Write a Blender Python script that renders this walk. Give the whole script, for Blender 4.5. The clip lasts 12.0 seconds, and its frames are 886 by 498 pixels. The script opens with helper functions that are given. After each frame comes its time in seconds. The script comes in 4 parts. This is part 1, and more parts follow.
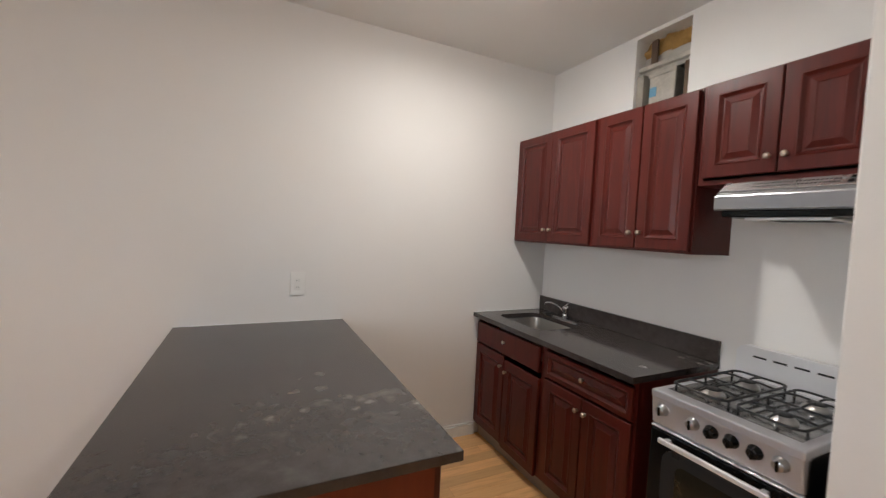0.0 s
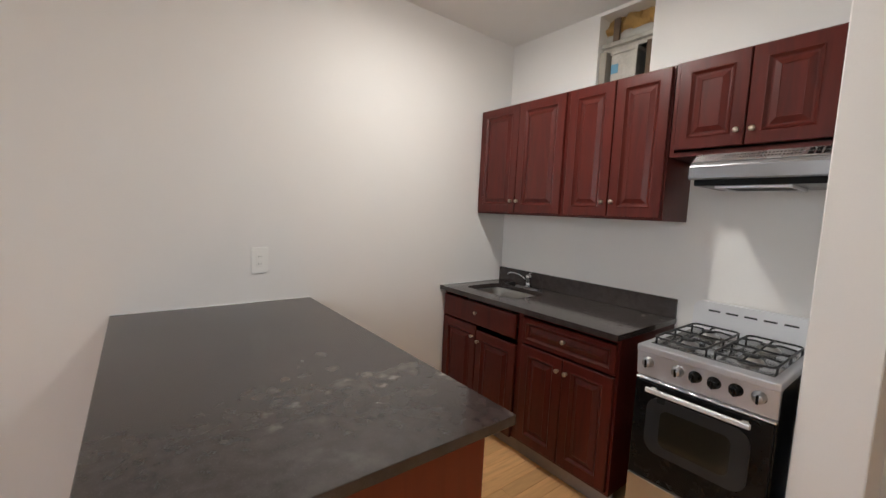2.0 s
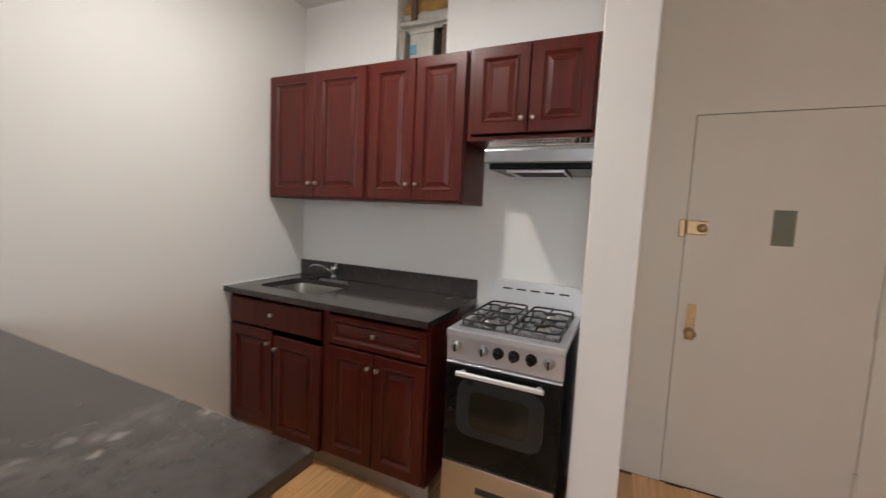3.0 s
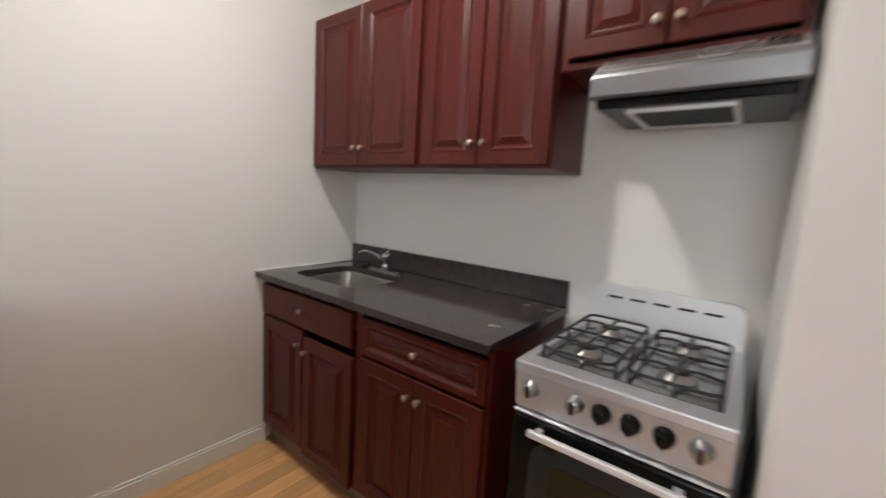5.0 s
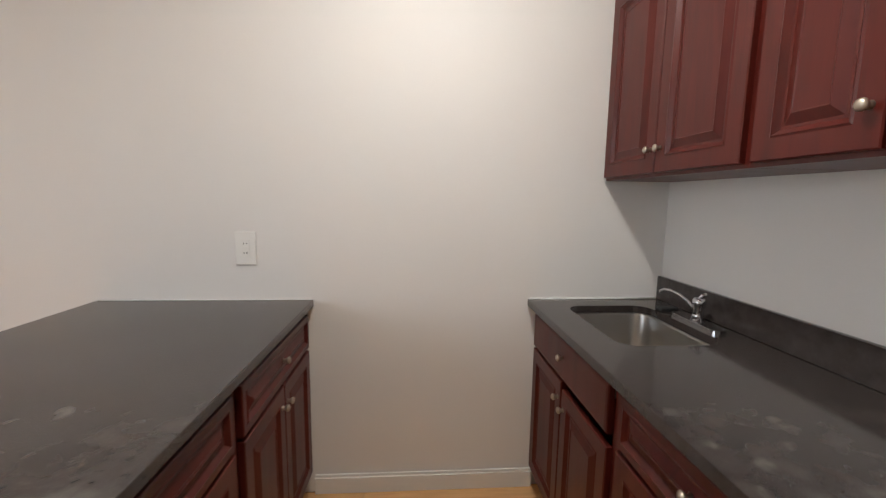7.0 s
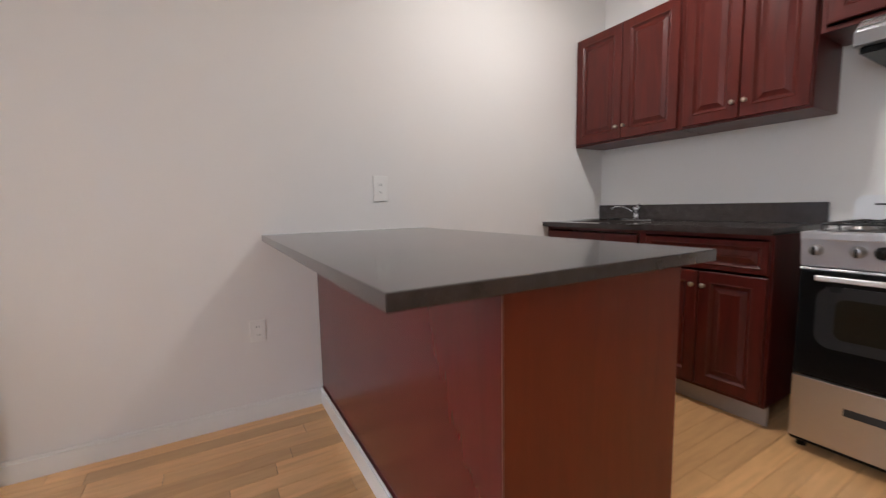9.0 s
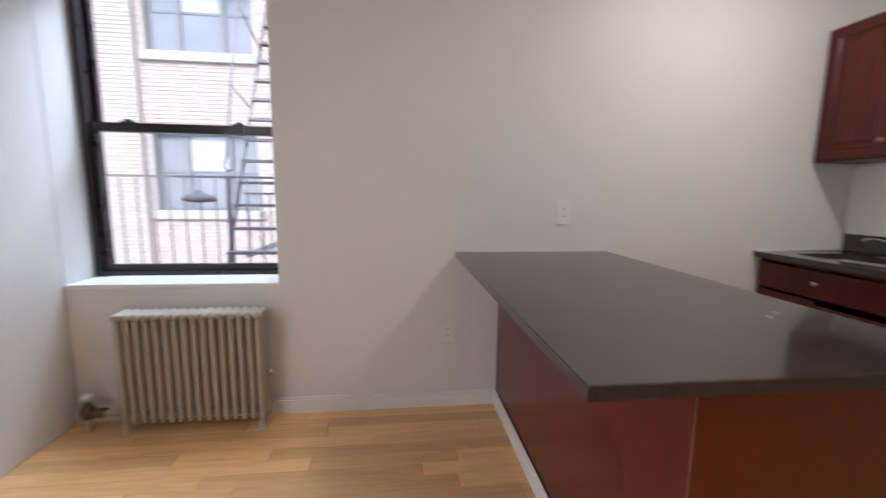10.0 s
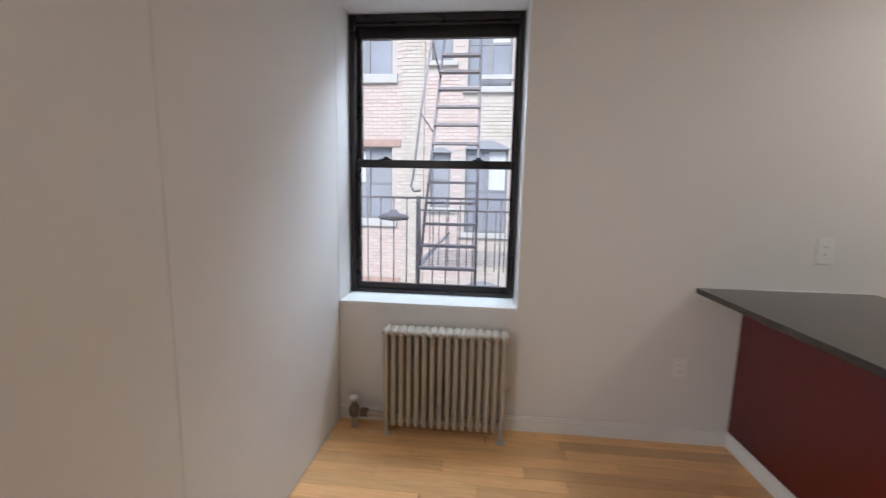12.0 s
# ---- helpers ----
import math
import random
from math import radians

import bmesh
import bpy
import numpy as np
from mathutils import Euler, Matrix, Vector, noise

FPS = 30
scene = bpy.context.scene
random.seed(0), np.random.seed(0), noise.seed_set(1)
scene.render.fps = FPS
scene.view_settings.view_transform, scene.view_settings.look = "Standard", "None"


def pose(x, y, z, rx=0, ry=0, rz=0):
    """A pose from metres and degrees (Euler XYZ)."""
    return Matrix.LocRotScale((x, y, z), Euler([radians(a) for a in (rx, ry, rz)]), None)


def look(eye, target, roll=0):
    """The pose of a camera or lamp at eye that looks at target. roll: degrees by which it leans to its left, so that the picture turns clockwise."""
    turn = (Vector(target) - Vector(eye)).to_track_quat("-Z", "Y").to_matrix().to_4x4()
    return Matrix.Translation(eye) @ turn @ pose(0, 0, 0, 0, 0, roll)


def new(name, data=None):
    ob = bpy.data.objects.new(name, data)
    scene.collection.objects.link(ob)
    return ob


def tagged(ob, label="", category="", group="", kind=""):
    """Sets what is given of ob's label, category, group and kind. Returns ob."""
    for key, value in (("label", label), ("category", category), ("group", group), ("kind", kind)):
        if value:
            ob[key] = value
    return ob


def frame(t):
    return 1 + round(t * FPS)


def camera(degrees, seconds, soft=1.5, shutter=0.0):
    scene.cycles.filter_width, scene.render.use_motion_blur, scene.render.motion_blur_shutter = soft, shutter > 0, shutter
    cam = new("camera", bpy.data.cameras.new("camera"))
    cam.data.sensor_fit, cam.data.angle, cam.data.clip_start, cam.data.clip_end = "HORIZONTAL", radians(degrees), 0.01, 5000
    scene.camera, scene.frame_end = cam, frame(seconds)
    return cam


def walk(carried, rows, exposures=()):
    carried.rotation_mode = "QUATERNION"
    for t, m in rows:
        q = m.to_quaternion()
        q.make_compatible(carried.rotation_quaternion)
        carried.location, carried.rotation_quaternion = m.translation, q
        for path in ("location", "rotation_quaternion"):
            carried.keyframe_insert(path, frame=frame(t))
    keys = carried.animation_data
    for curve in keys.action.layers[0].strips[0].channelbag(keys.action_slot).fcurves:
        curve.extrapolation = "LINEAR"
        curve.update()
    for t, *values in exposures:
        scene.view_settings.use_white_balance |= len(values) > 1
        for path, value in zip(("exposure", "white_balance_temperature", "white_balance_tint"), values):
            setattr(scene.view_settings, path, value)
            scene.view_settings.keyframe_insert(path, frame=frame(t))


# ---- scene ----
SOFT, SHUTTER = 1.3, 0.4
EXPOSURES = [(0.0, 1.72, 6380, 10), (3.0, 1.77, 6350, 9), (5.0, 1.87, 6370, 9), (5.5, 2.03, 6420, 9), (6.2, 1.98, 6460, 9), (8.3, 1.8, 6280, 12),
             (9.5, 1.76, 6200, 13), (10.4, 1.29, 6400, 12), (11.0, 1.21, 6460, 11), (12.0, 1.23, 6400, 10)]
SKY, SUN, BULB, DAY, COURT, SHADE_GLOW = 0.125, 1.05, 4.5, 6.8, 36.0, 10.0
LAMP_COLOUR = (1.0, 0.955, 0.885)
WIN2_Y = 0.25
WOOD, WOOD_DARK = (0.09, 0.0112, 0.0072), (0.02, 0.003, 0.0023)
cam = camera(96.4, 12.0, soft=SOFT, shutter=SHUTTER)
PATH = [
    (0, (-0.016, 0.096, 1.501), (0.856, 1.894, 1.406), 2.9),
    (0.5, (-0.125, -0.056, 1.526), (0.818, 1.707, 1.462), 3.1),
    (1, (-0.171, -0.079, 1.522), (0.862, 1.633, 1.46), 3.5),
    (1.5, (-0.171, 0.047, 1.505), (0.953, 1.699, 1.41), 3.8),
    (2, (-0.278, 0.328, 1.44), (0.945, 1.9, 1.255), 2.7),
    (2.5, (-0.219, 0.402, 1.417), (1.268, 1.718, 1.177), 2.6),
    (2.7, (-0.138, 0.438, 1.4), (1.535, 1.51, 1.173), 3.1),
    (4.3, (0.043, 0.494, 1.391), (1.963, 1.041, 1.272), 2.0),
    (4.5, (0.184, 0.531, 1.349), (2.071, 1.192, 1.312), 2.6),
    (5, (0.504, 0.672, 1.332), (2.074, 1.883, 1.072), 3.4),
    (5.5, (0.755, 0.949, 1.259), (1.996, 2.496, 1.006), 5.2),
    (6, (0.92, 1.045, 1.251), (1.597, 2.918, 1.065), 2.4),
    (6.5, (1.02, 0.952, 1.344), (1.218, 2.925, 1.083), 0.9),
    (6.7, (1.018, 0.923, 1.365), (1.133, 2.903, 1.108), 1.0),
    (8.3, (-0.105, 0.539, 1.228), (0.46, 2.442, 0.986), -4.3),
    (8.5, (-0.288, 0.545, 1.189), (0.354, 2.415, 0.887), -5.0),
    (9, (-0.582, 0.482, 1.032), (0.416, 2.202, 0.822), -1.1),
    (9.2, (-0.661, 0.454, 1.001), (0.4, 2.132, 0.757), -0.5),
    (9.5, (-0.749, 0.433, 1.076), (0.151, 2.205, 0.856), -1.0),
    (10, (-0.696, 0.393, 1.231), (-0.477, 2.362, 0.96), 0.7),
    (10.5, (-0.555, 0.354, 1.345), (-0.753, 2.324, 1.062), 3.5),
    (11, (-0.794, 0.266, 1.345), (-0.942, 2.235, 1.022), 2.8),
    (11.5, (-1.137, 0.217, 1.352), (-1.251, 2.194, 1.068), 1.5),
    (12, (-1.563, 0.321, 1.388), (-1.754, 2.293, 1.12), 1.2),
]
walk(cam, [(t, look(eye, target, roll)) for t, eye, target, roll in PATH], EXPOSURES)

# world, sun and exposure
world = bpy.data.worlds.new("sky")
scene.world = world
world.use_nodes = True
wn = world.node_tree.nodes
sky = wn.new("ShaderNodeTexSky")
sky.sky_type = "NISHITA"
sky.sun_disc = False
sky.sun_elevation = radians(52)
sky.sun_rotation = radians(200)
wn["Background"].inputs["Strength"].default_value = SKY
world.node_tree.links.new(sky.outputs["Color"], wn["Background"].inputs["Color"])

sun_data = bpy.data.lights.new("sun", "SUN")
sun_data.energy, sun_data.angle, sun_data.color = SUN, radians(14), (1.0, 0.96, 0.9)
sun = new("sun", sun_data)
sun.matrix_world = look((-3, -8, 14), (-2.0, 9.0, 1.0))


def lamp_light(x, y, power):
    """The light that a ceiling lamp throws down: a disc at the bottom of its bowl."""
    d = bpy.data.lights.new("bulb", "AREA")
    d.shape, d.size, d.energy, d.color = "DISK", 0.12, power, LAMP_COLOUR
    ob = new("bulb", d)
    ob.matrix_world = pose(x, y, 2.646)
    return ob


lamp_light(1.018, 1.622, BULB)

# added area lamp, unseen above the first window: stands in for the courtyard's open sky
sky_data = bpy.data.lights.new("courtyard_daylight", "AREA")
sky_data.shape, sky_data.size, sky_data.size_y, sky_data.energy, sky_data.color = "RECTANGLE", 1.5, 0.9, COURT, (0.7, 0.84, 1.0)
new("courtyard_daylight", sky_data).matrix_world = look((-1.6, 3.6, 3.4), (-1.75, 1.2, 0.1))

# added area lamp: sky daylight from the west, through an assumed, unseen second window
day_data = bpy.data.lights.new("assumed_window_daylight", "AREA")
day_data.shape, day_data.size, day_data.size_y, day_data.energy, day_data.color = "RECTANGLE", 0.95, 1.55, DAY, (0.96, 0.965, 0.965)
new("assumed_window_daylight", day_data).matrix_world = look((-2.52, WIN2_Y, 1.6), (0.0, WIN2_Y + 0.2, 0.1))

# ---- materials ----
def shader(name, colour, rough=0.5, metal=0.0, vary=0.12, scale=6.0, fine=60.0, bump=0.05, spec=0.5, stretch=(1, 1, 1), piece=0.0, coat=0.0,
           second=None, rough_vary=0.1):
    """A procedural surface: a base colour broken up at two scales, uneven gloss and a fine relief."""
    m = bpy.data.materials.new(name)
    m.use_nodes = True
    n, l = m.node_tree.nodes, m.node_tree.links
    b = n["Principled BSDF"]
    b.inputs["Metallic"].default_value = metal
    b.inputs["Specular IOR Level"].default_value = spec
    b.inputs["Coat Weight"].default_value = coat
    b.inputs["Coat Roughness"].default_value = 0.28
    co = n.new("ShaderNodeTexCoord")
    mp = n.new("ShaderNodeMapping")
    mp.inputs["Scale"].default_value = stretch
    l.new(co.outputs["Object"], mp.inputs["Vector"])
    big, small = n.new("ShaderNodeTexNoise"), n.new("ShaderNodeTexNoise")
    for tex, s, d in ((big, scale, 3.0), (small, fine, 4.0)):
        tex.inputs["Scale"].default_value, tex.inputs["Detail"].default_value = s, d
        l.new(mp.outputs["Vector"], tex.inputs["Vector"])
    mix = n.new("ShaderNodeMix")
    mix.data_type = "RGBA"
    dark = tuple(c * (1 - vary) for c in colour)
    light = second or tuple(min(1.0, c * (1 + vary)) for c in colour)
    mix.inputs["A"].default_value, mix.inputs["B"].default_value = (*dark, 1), (*light, 1)
    add = n.new("ShaderNodeMath")
    add.operation = "MULTIPLY_ADD"
    l.new(small.outputs["Fac"], add.inputs[0])
    add.inputs[1].default_value = 0.45
    half = n.new("ShaderNodeMath")
    half.operation = "MULTIPLY_ADD"
    l.new(big.outputs["Fac"], half.inputs[0])
    half.inputs[1].default_value, half.inputs[2].default_value = 1.1, -0.27
    l.new(half.outputs[0], add.inputs[2])
    l.new(add.outputs[0], mix.inputs["Factor"])
    out = mix.outputs["Result"]
    if piece:
        info = n.new("ShaderNodeObjectInfo")
        hsv = n.new("ShaderNodeHueSaturation")
        val = n.new("ShaderNodeMapRange")
        val.inputs["To Min"].default_value, val.inputs["To Max"].default_value = 1 - piece, 1 + piece
        l.new(info.outputs["Random"], val.inputs["Value"])
        l.new(val.outputs["Result"], hsv.inputs["Value"])
        l.new(out, hsv.inputs["Color"])
        out = hsv.outputs["Color"]
    l.new(out, b.inputs["Base Color"])
    rv = n.new("ShaderNodeMapRange")
    rv.inputs["To Min"].default_value, rv.inputs["To Max"].default_value = max(0.02, rough - rough_vary), min(1, rough + rough_vary)
    l.new(big.outputs["Fac"], rv.inputs["Value"])
    l.new(rv.outputs["Result"], b.inputs["Roughness"])
    if bump:
        bp = n.new("ShaderNodeBump")
        bp.inputs["Strength"].default_value, bp.inputs["Distance"].default_value = bump, 0.004
        l.new(small.outputs["Fac"], bp.inputs["Height"])
        l.new(bp.outputs["Normal"], b.inputs["Normal"])
    return m


def wood_grain(m, dark, scale=(3, 3, 0.35), amount=0.5):
    """Lays a drawn-out grain over a material's base colour."""
    n, l = m.node_tree.nodes, m.node_tree.links
    b = n["Principled BSDF"]
    old = b.inputs["Base Color"].links[0].from_socket
    co, mp, tex, ramp, mix = (n.new("ShaderNode" + k) for k in ("TexCoord", "Mapping", "TexNoise", "ValToRGB", "Mix"))
    info = n.new("ShaderNodeObjectInfo")
    shift = n.new("ShaderNodeVectorMath")
    shift.operation = "MULTIPLY_ADD"
    l.new(info.outputs["Random"], shift.inputs[0])
    shift.inputs[1].default_value = (17, 11, 5)
    l.new(co.outputs["Object"], shift.inputs[2])
    mp.inputs["Scale"].default_value = scale
    tex.inputs["Scale"].default_value, tex.inputs["Detail"].default_value, tex.inputs["Distortion"].default_value = 9.0, 6.0, 0.6
    ramp.color_ramp.elements[0].position, ramp.color_ramp.elements[1].position = 0.42, 0.7
    mix.data_type = "RGBA"
    mix.inputs["B"].default_value = (*dark, 1)
    l.new(shift.outputs["Vector"], mp.inputs["Vector"])
    l.new(mp.outputs["Vector"], tex.inputs["Vector"])
    l.new(tex.outputs["Fac"], ramp.inputs["Fac"])
    sc = n.new("ShaderNodeMath")
    sc.operation = "MULTIPLY"
    sc.inputs[1].default_value = amount
    l.new(ramp.outputs["Color"], sc.inputs[0])
    l.new(sc.outputs[0], mix.inputs["Factor"])
    l.new(old, mix.inputs["A"])
    l.new(mix.outputs["Result"], b.inputs["Base Color"])
    return m


def granite(name, dust=0.0):
    """Polished black granite with fine mica flecks; dust: pale dried smears."""
    m = shader(name, (0.041, 0.0325, 0.0308), 0.11, vary=0.45, scale=25, fine=260, bump=0.01, spec=0.55, second=(0.072, 0.058, 0.0545), rough_vary=0.03)
    n, l = m.node_tree.nodes, m.node_tree.links
    b = n["Principled BSDF"]
    co = n.new("ShaderNodeTexCoord")
    vor = n.new("ShaderNodeTexVoronoi")
    vor.inputs["Scale"].default_value = 330
    l.new(co.outputs["Object"], vor.inputs["Vector"])
    fleck = n.new("ShaderNodeValToRGB")
    fleck.color_ramp.elements[0].position, fleck.color_ramp.elements[0].color = 0.08, (1, 1, 1, 1)
    fleck.color_ramp.elements[1].position, fleck.color_ramp.elements[1].color = 0.2, (0, 0, 0, 1)
    l.new(vor.outputs["Distance"], fleck.inputs["Fac"])
    mix = n.new("ShaderNodeMix")
    mix.data_type = "RGBA"
    mix.inputs["B"].default_value = (0.13, 0.12, 0.11, 1)
    old = b.inputs["Base Color"].links[0].from_socket
    l.new(fleck.outputs["Color"], mix.inputs["Factor"])
    l.new(old, mix.inputs["A"])
    out = mix.outputs["Result"]
    if dust:
        t1, r1, mul, mx = (n.new("ShaderNode" + k) for k in ("TexNoise", "ValToRGB", "Math", "Mix"))
        t1.inputs["Scale"].default_value, t1.inputs["Detail"].default_value = 3.2, 2.0
        r1.color_ramp.elements[0].position, r1.color_ramp.elements[1].position = 0.40, 0.54
        l.new(co.outputs["Object"], t1.inputs["Vector"])
        l.new(t1.outputs["Fac"], r1.inputs["Fac"])
        # separate dried drops with soft rims, over a thin cloudy film
        warp, bend, drop, fall, cloud, veil = (n.new("ShaderNode" + k) for k in ("TexNoise", "VectorMath", "TexVoronoi", "MapRange", "TexNoise", "MapRange"))
        warp.inputs["Scale"].default_value, warp.inputs["Detail"].default_value = 34.0, 4.0
        l.new(co.outputs["Object"], warp.inputs["Vector"])
        bend.operation = "MULTIPLY_ADD"
        l.new(warp.outputs["Color"], bend.inputs[0])
        bend.inputs[1].default_value = (0.05, 0.05, 0.05)
        l.new(co.outputs["Object"], bend.inputs[2])
        drop.inputs["Scale"].default_value = 15.0
        l.new(bend.outputs["Vector"], drop.inputs["Vector"])
        fall.interpolation_type = "SMOOTHERSTEP"
        fall.inputs["From Min"].default_value, fall.inputs["From Max"].default_value = 0.42, 0.0
        l.new(drop.outputs["Distance"], fall.inputs["Value"])
        each, strength, single = n.new("ShaderNodeSeparateColor"), n.new("ShaderNodeMath"), n.new("ShaderNodeMath")
        l.new(drop.outputs["Color"], each.inputs["Color"])
        strength.operation, strength.inputs[1].default_value = "POWER", 1.8
        l.new(each.outputs["Red"], strength.inputs[0])
        single.operation = "MULTIPLY"
        l.new(fall.outputs["Result"], single.inputs[0])
        l.new(strength.outputs[0], single.inputs[1])
        cloud.inputs["Scale"].default_value, cloud.inputs["Detail"].default_value = 11.0, 4.0
        l.new(co.outputs["Object"], cloud.inputs["Vector"])
        veil.inputs["From Min"].default_value, veil.inputs["From Max"].default_value, veil.inputs["To Max"].default_value = 0.48, 0.75, 0.3
        l.new(cloud.outputs["Fac"], veil.inputs["Value"])
        film = n.new("ShaderNodeMath")
        film.operation = "ADD"
        l.new(single.outputs[0], film.inputs[0])
        l.new(veil.outputs["Result"], film.inputs[1])
        mul.operation = "MULTIPLY"
        l.new(r1.outputs["Color"], mul.inputs[0])
        l.new(film.outputs[0], mul.inputs[1])
        amt = n.new("ShaderNodeMath")
        amt.operation = "MULTIPLY"
        amt.inputs[1].default_value = dust
        # the smears lie on the half of the slab that faces the room
        place, axis, near = (n.new("ShaderNode" + k) for k in ("TexCoord", "SeparateXYZ", "MapRange"))
        l.new(place.outputs["Object"], axis.inputs["Vector"])
        l.new(axis.outputs["Y"], near.inputs["Value"])
        near.inputs["From Min"].default_value, near.inputs["From Max"].default_value = 1.4, 1.75
        near.inputs["To Min"].default_value, near.inputs["To Max"].default_value = 1.0, 0.12
        part_of = n.new("ShaderNodeMath")
        part_of.operation = "MULTIPLY"
        l.new(mul.outputs[0], part_of.inputs[0])
        side, both = n.new("ShaderNodeMapRange"), n.new("ShaderNodeMath")
        l.new(axis.outputs["X"], side.inputs["Value"])
        side.inputs["From Min"].default_value, side.inputs["From Max"].default_value = -0.15, 0.2
        both.operation = "MULTIPLY"
        l.new(near.outputs["Result"], both.inputs[0])
        l.new(side.outputs["Result"], both.inputs[1])
        l.new(both.outputs[0], part_of.inputs[1])
        geo, xyz, top = (n.new("ShaderNode" + k) for k in ("NewGeometry", "SeparateXYZ", "Math"))
        l.new(geo.outputs["Normal"], xyz.inputs["Vector"])
        top.operation = "MULTIPLY"
        l.new(xyz.outputs["Z"], top.inputs[0])
        l.new(part_of.outputs[0], top.inputs[1])
        top.use_clamp = True
        l.new(top.outputs[0], amt.inputs[0])
        mx.data_type = "RGBA"
        mx.inputs["B"].default_value = (0.42, 0.39, 0.35, 1)
        l.new(amt.outputs[0], mx.inputs["Factor"])
        l.new(out, mx.inputs["A"])
        out = mx.outputs["Result"]
    l.new(out, b.inputs["Base Color"])
    return m


def glass(name, tint=(0.95, 0.97, 1.0), rough=0.0):
    m = bpy.data.materials.new(name)
    m.use_nodes = True
    b = m.node_tree.nodes["Principled BSDF"]
    b.inputs["Base Color"].default_value = (*tint, 1)
    b.inputs["Transmission Weight"].default_value, b.inputs["Roughness"].default_value, b.inputs["IOR"].default_value = 1.0, rough, 1.1
    return m


def glowing(name, colour, strength):
    m = bpy.data.materials.new(name)
    m.use_nodes = True
    b = m.node_tree.nodes["Principled BSDF"]
    b.inputs["Base Color"].default_value = (*colour, 1)
    b.inputs["Emission Color"].default_value = (*colour, 1)
    b.inputs["Emission Strength"].default_value = strength
    return m


def bricks(name, one, two):
    """Fired or painted brick: each brick of a mesh takes its own shade between two."""
    m = shader(name, one, 0.9, vary=0.15, scale=9, fine=70, bump=0.25, spec=0.2)
    n, l = m.node_tree.nodes, m.node_tree.links
    b = n["Principled BSDF"]
    old = b.inputs["Base Color"].links[0].from_socket
    geo, mix = n.new("ShaderNodeNewGeometry"), n.new("ShaderNodeMix")
    mix.data_type = "RGBA"
    mix.inputs["B"].default_value = (*two, 1)
    l.new(geo.outputs["Random Per Island"], mix.inputs["Factor"])
    l.new(old, mix.inputs["A"])
    l.new(mix.outputs["Result"], b.inputs["Base Color"])
    return m


M_WALL = shader("white_wall_paint", (0.83, 0.81, 0.785), 0.55, vary=0.025, scale=1.6, fine=140, bump=0.06, spec=0.3)
M_CEIL = shader("ceiling_paint", (0.83, 0.82, 0.8), 0.8, vary=0.03, scale=1.2, fine=90, bump=0.05, spec=0.2)
M_ENTRY = shader("beige_door_paint", (0.79, 0.73, 0.645), 0.45, vary=0.03, scale=2.0, fine=90, bump=0.06, spec=0.4)
M_TRIM = shader("white_gloss_trim", (0.85, 0.845, 0.82), 0.32, vary=0.03, scale=4, fine=80, bump=0.02)
M_MAHOG = wood_grain(shader("mahogany_stain", WOOD, 0.36, vary=0.14, scale=3, fine=70, bump=0.03, spec=0.32, stretch=(3, 3, 0.4), coat=0.1), WOOD_DARK, amount=0.4)
M_PANEL = wood_grain(shader("mahogany_veneer", WOOD, 0.4, vary=0.12, scale=2, fine=60, bump=0.01, stretch=(2, 2, 0.4), spec=0.3, coat=0.12), WOOD_DARK, amount=0.3)
M_END = wood_grain(shader("orange_mahogany_veneer", (0.17, 0.027, 0.009), 0.36, vary=0.12, scale=2, fine=60, bump=0.01, stretch=(2, 2, 0.4), spec=0.3, coat=0.08), (0.1, 0.015, 0.006), amount=0.3)
M_BACK = wood_grain(shader("red_mahogany_veneer", (0.115, 0.0098, 0.0108), 0.23, vary=0.09, scale=1.6, fine=60, bump=0.0, stretch=(2, 2, 0.5), spec=0.6, rough_vary=0.02), (0.075, 0.008, 0.008), amount=0.25)
M_EDGE = shader("pale_veneer_edge", (0.17, 0.05, 0.035), 0.4, vary=0.15, scale=6, fine=60)
M_CARCASS = shader("dark_carcass", (0.03, 0.007, 0.006), 0.6, vary=0.2)
M_KICK = shader("toe_board_paint", (0.36, 0.31, 0.27), 0.6, vary=0.2, scale=5)
M_GRANITE = granite("black_granite")
M_GRANITE_DUST = granite("black_granite_dusty", 0.7)
M_GRANITE_SMEAR = granite("black_granite_smeared", 0.5)
M_STEEL = shader("brushed_steel", (0.82, 0.82, 0.83), 0.38, 0.45, vary=0.06, scale=4, fine=90, bump=0.02, stretch=(1, 0.08, 1))
M_HOOD = shader("hood_steel", (0.36, 0.36, 0.37), 0.3, 0.8, vary=0.08, scale=4, fine=90, bump=0.02, stretch=(1, 0.08, 1))
M_FASCIA = shader("control_panel_steel", (0.6, 0.6, 0.63), 0.34, 0.6, vary=0.06, scale=4, fine=90, bump=0.02, stretch=(1, 0.08, 1))
M_GRILLE = shader("pale_grille", (0.72, 0.72, 0.72), 0.26, 0.85, vary=0.04, bump=0.0)
M_WELL = shader("burner_tray", (0.24, 0.24, 0.24), 0.17, 0.9, vary=0.2, scale=10, bump=0.03)
M_STEEL_V = shader("basin_steel", (0.42, 0.41, 0.39), 0.32, 1.0, vary=0.08, scale=6, fine=90, bump=0.02)
M_DRAWER = shader("warm_steel", (0.5, 0.45, 0.38), 0.35, 0.9, vary=0.06, scale=4, fine=90, bump=0.02)
M_CHROME = shader("chrome", (0.62, 0.62, 0.64), 0.12, 1.0, vary=0.03, bump=0.0, rough_vary=0.03)
M_NICKEL = shader("satin_nickel", (0.5, 0.44, 0.36), 0.38, 1.0, vary=0.05, bump=0.0)
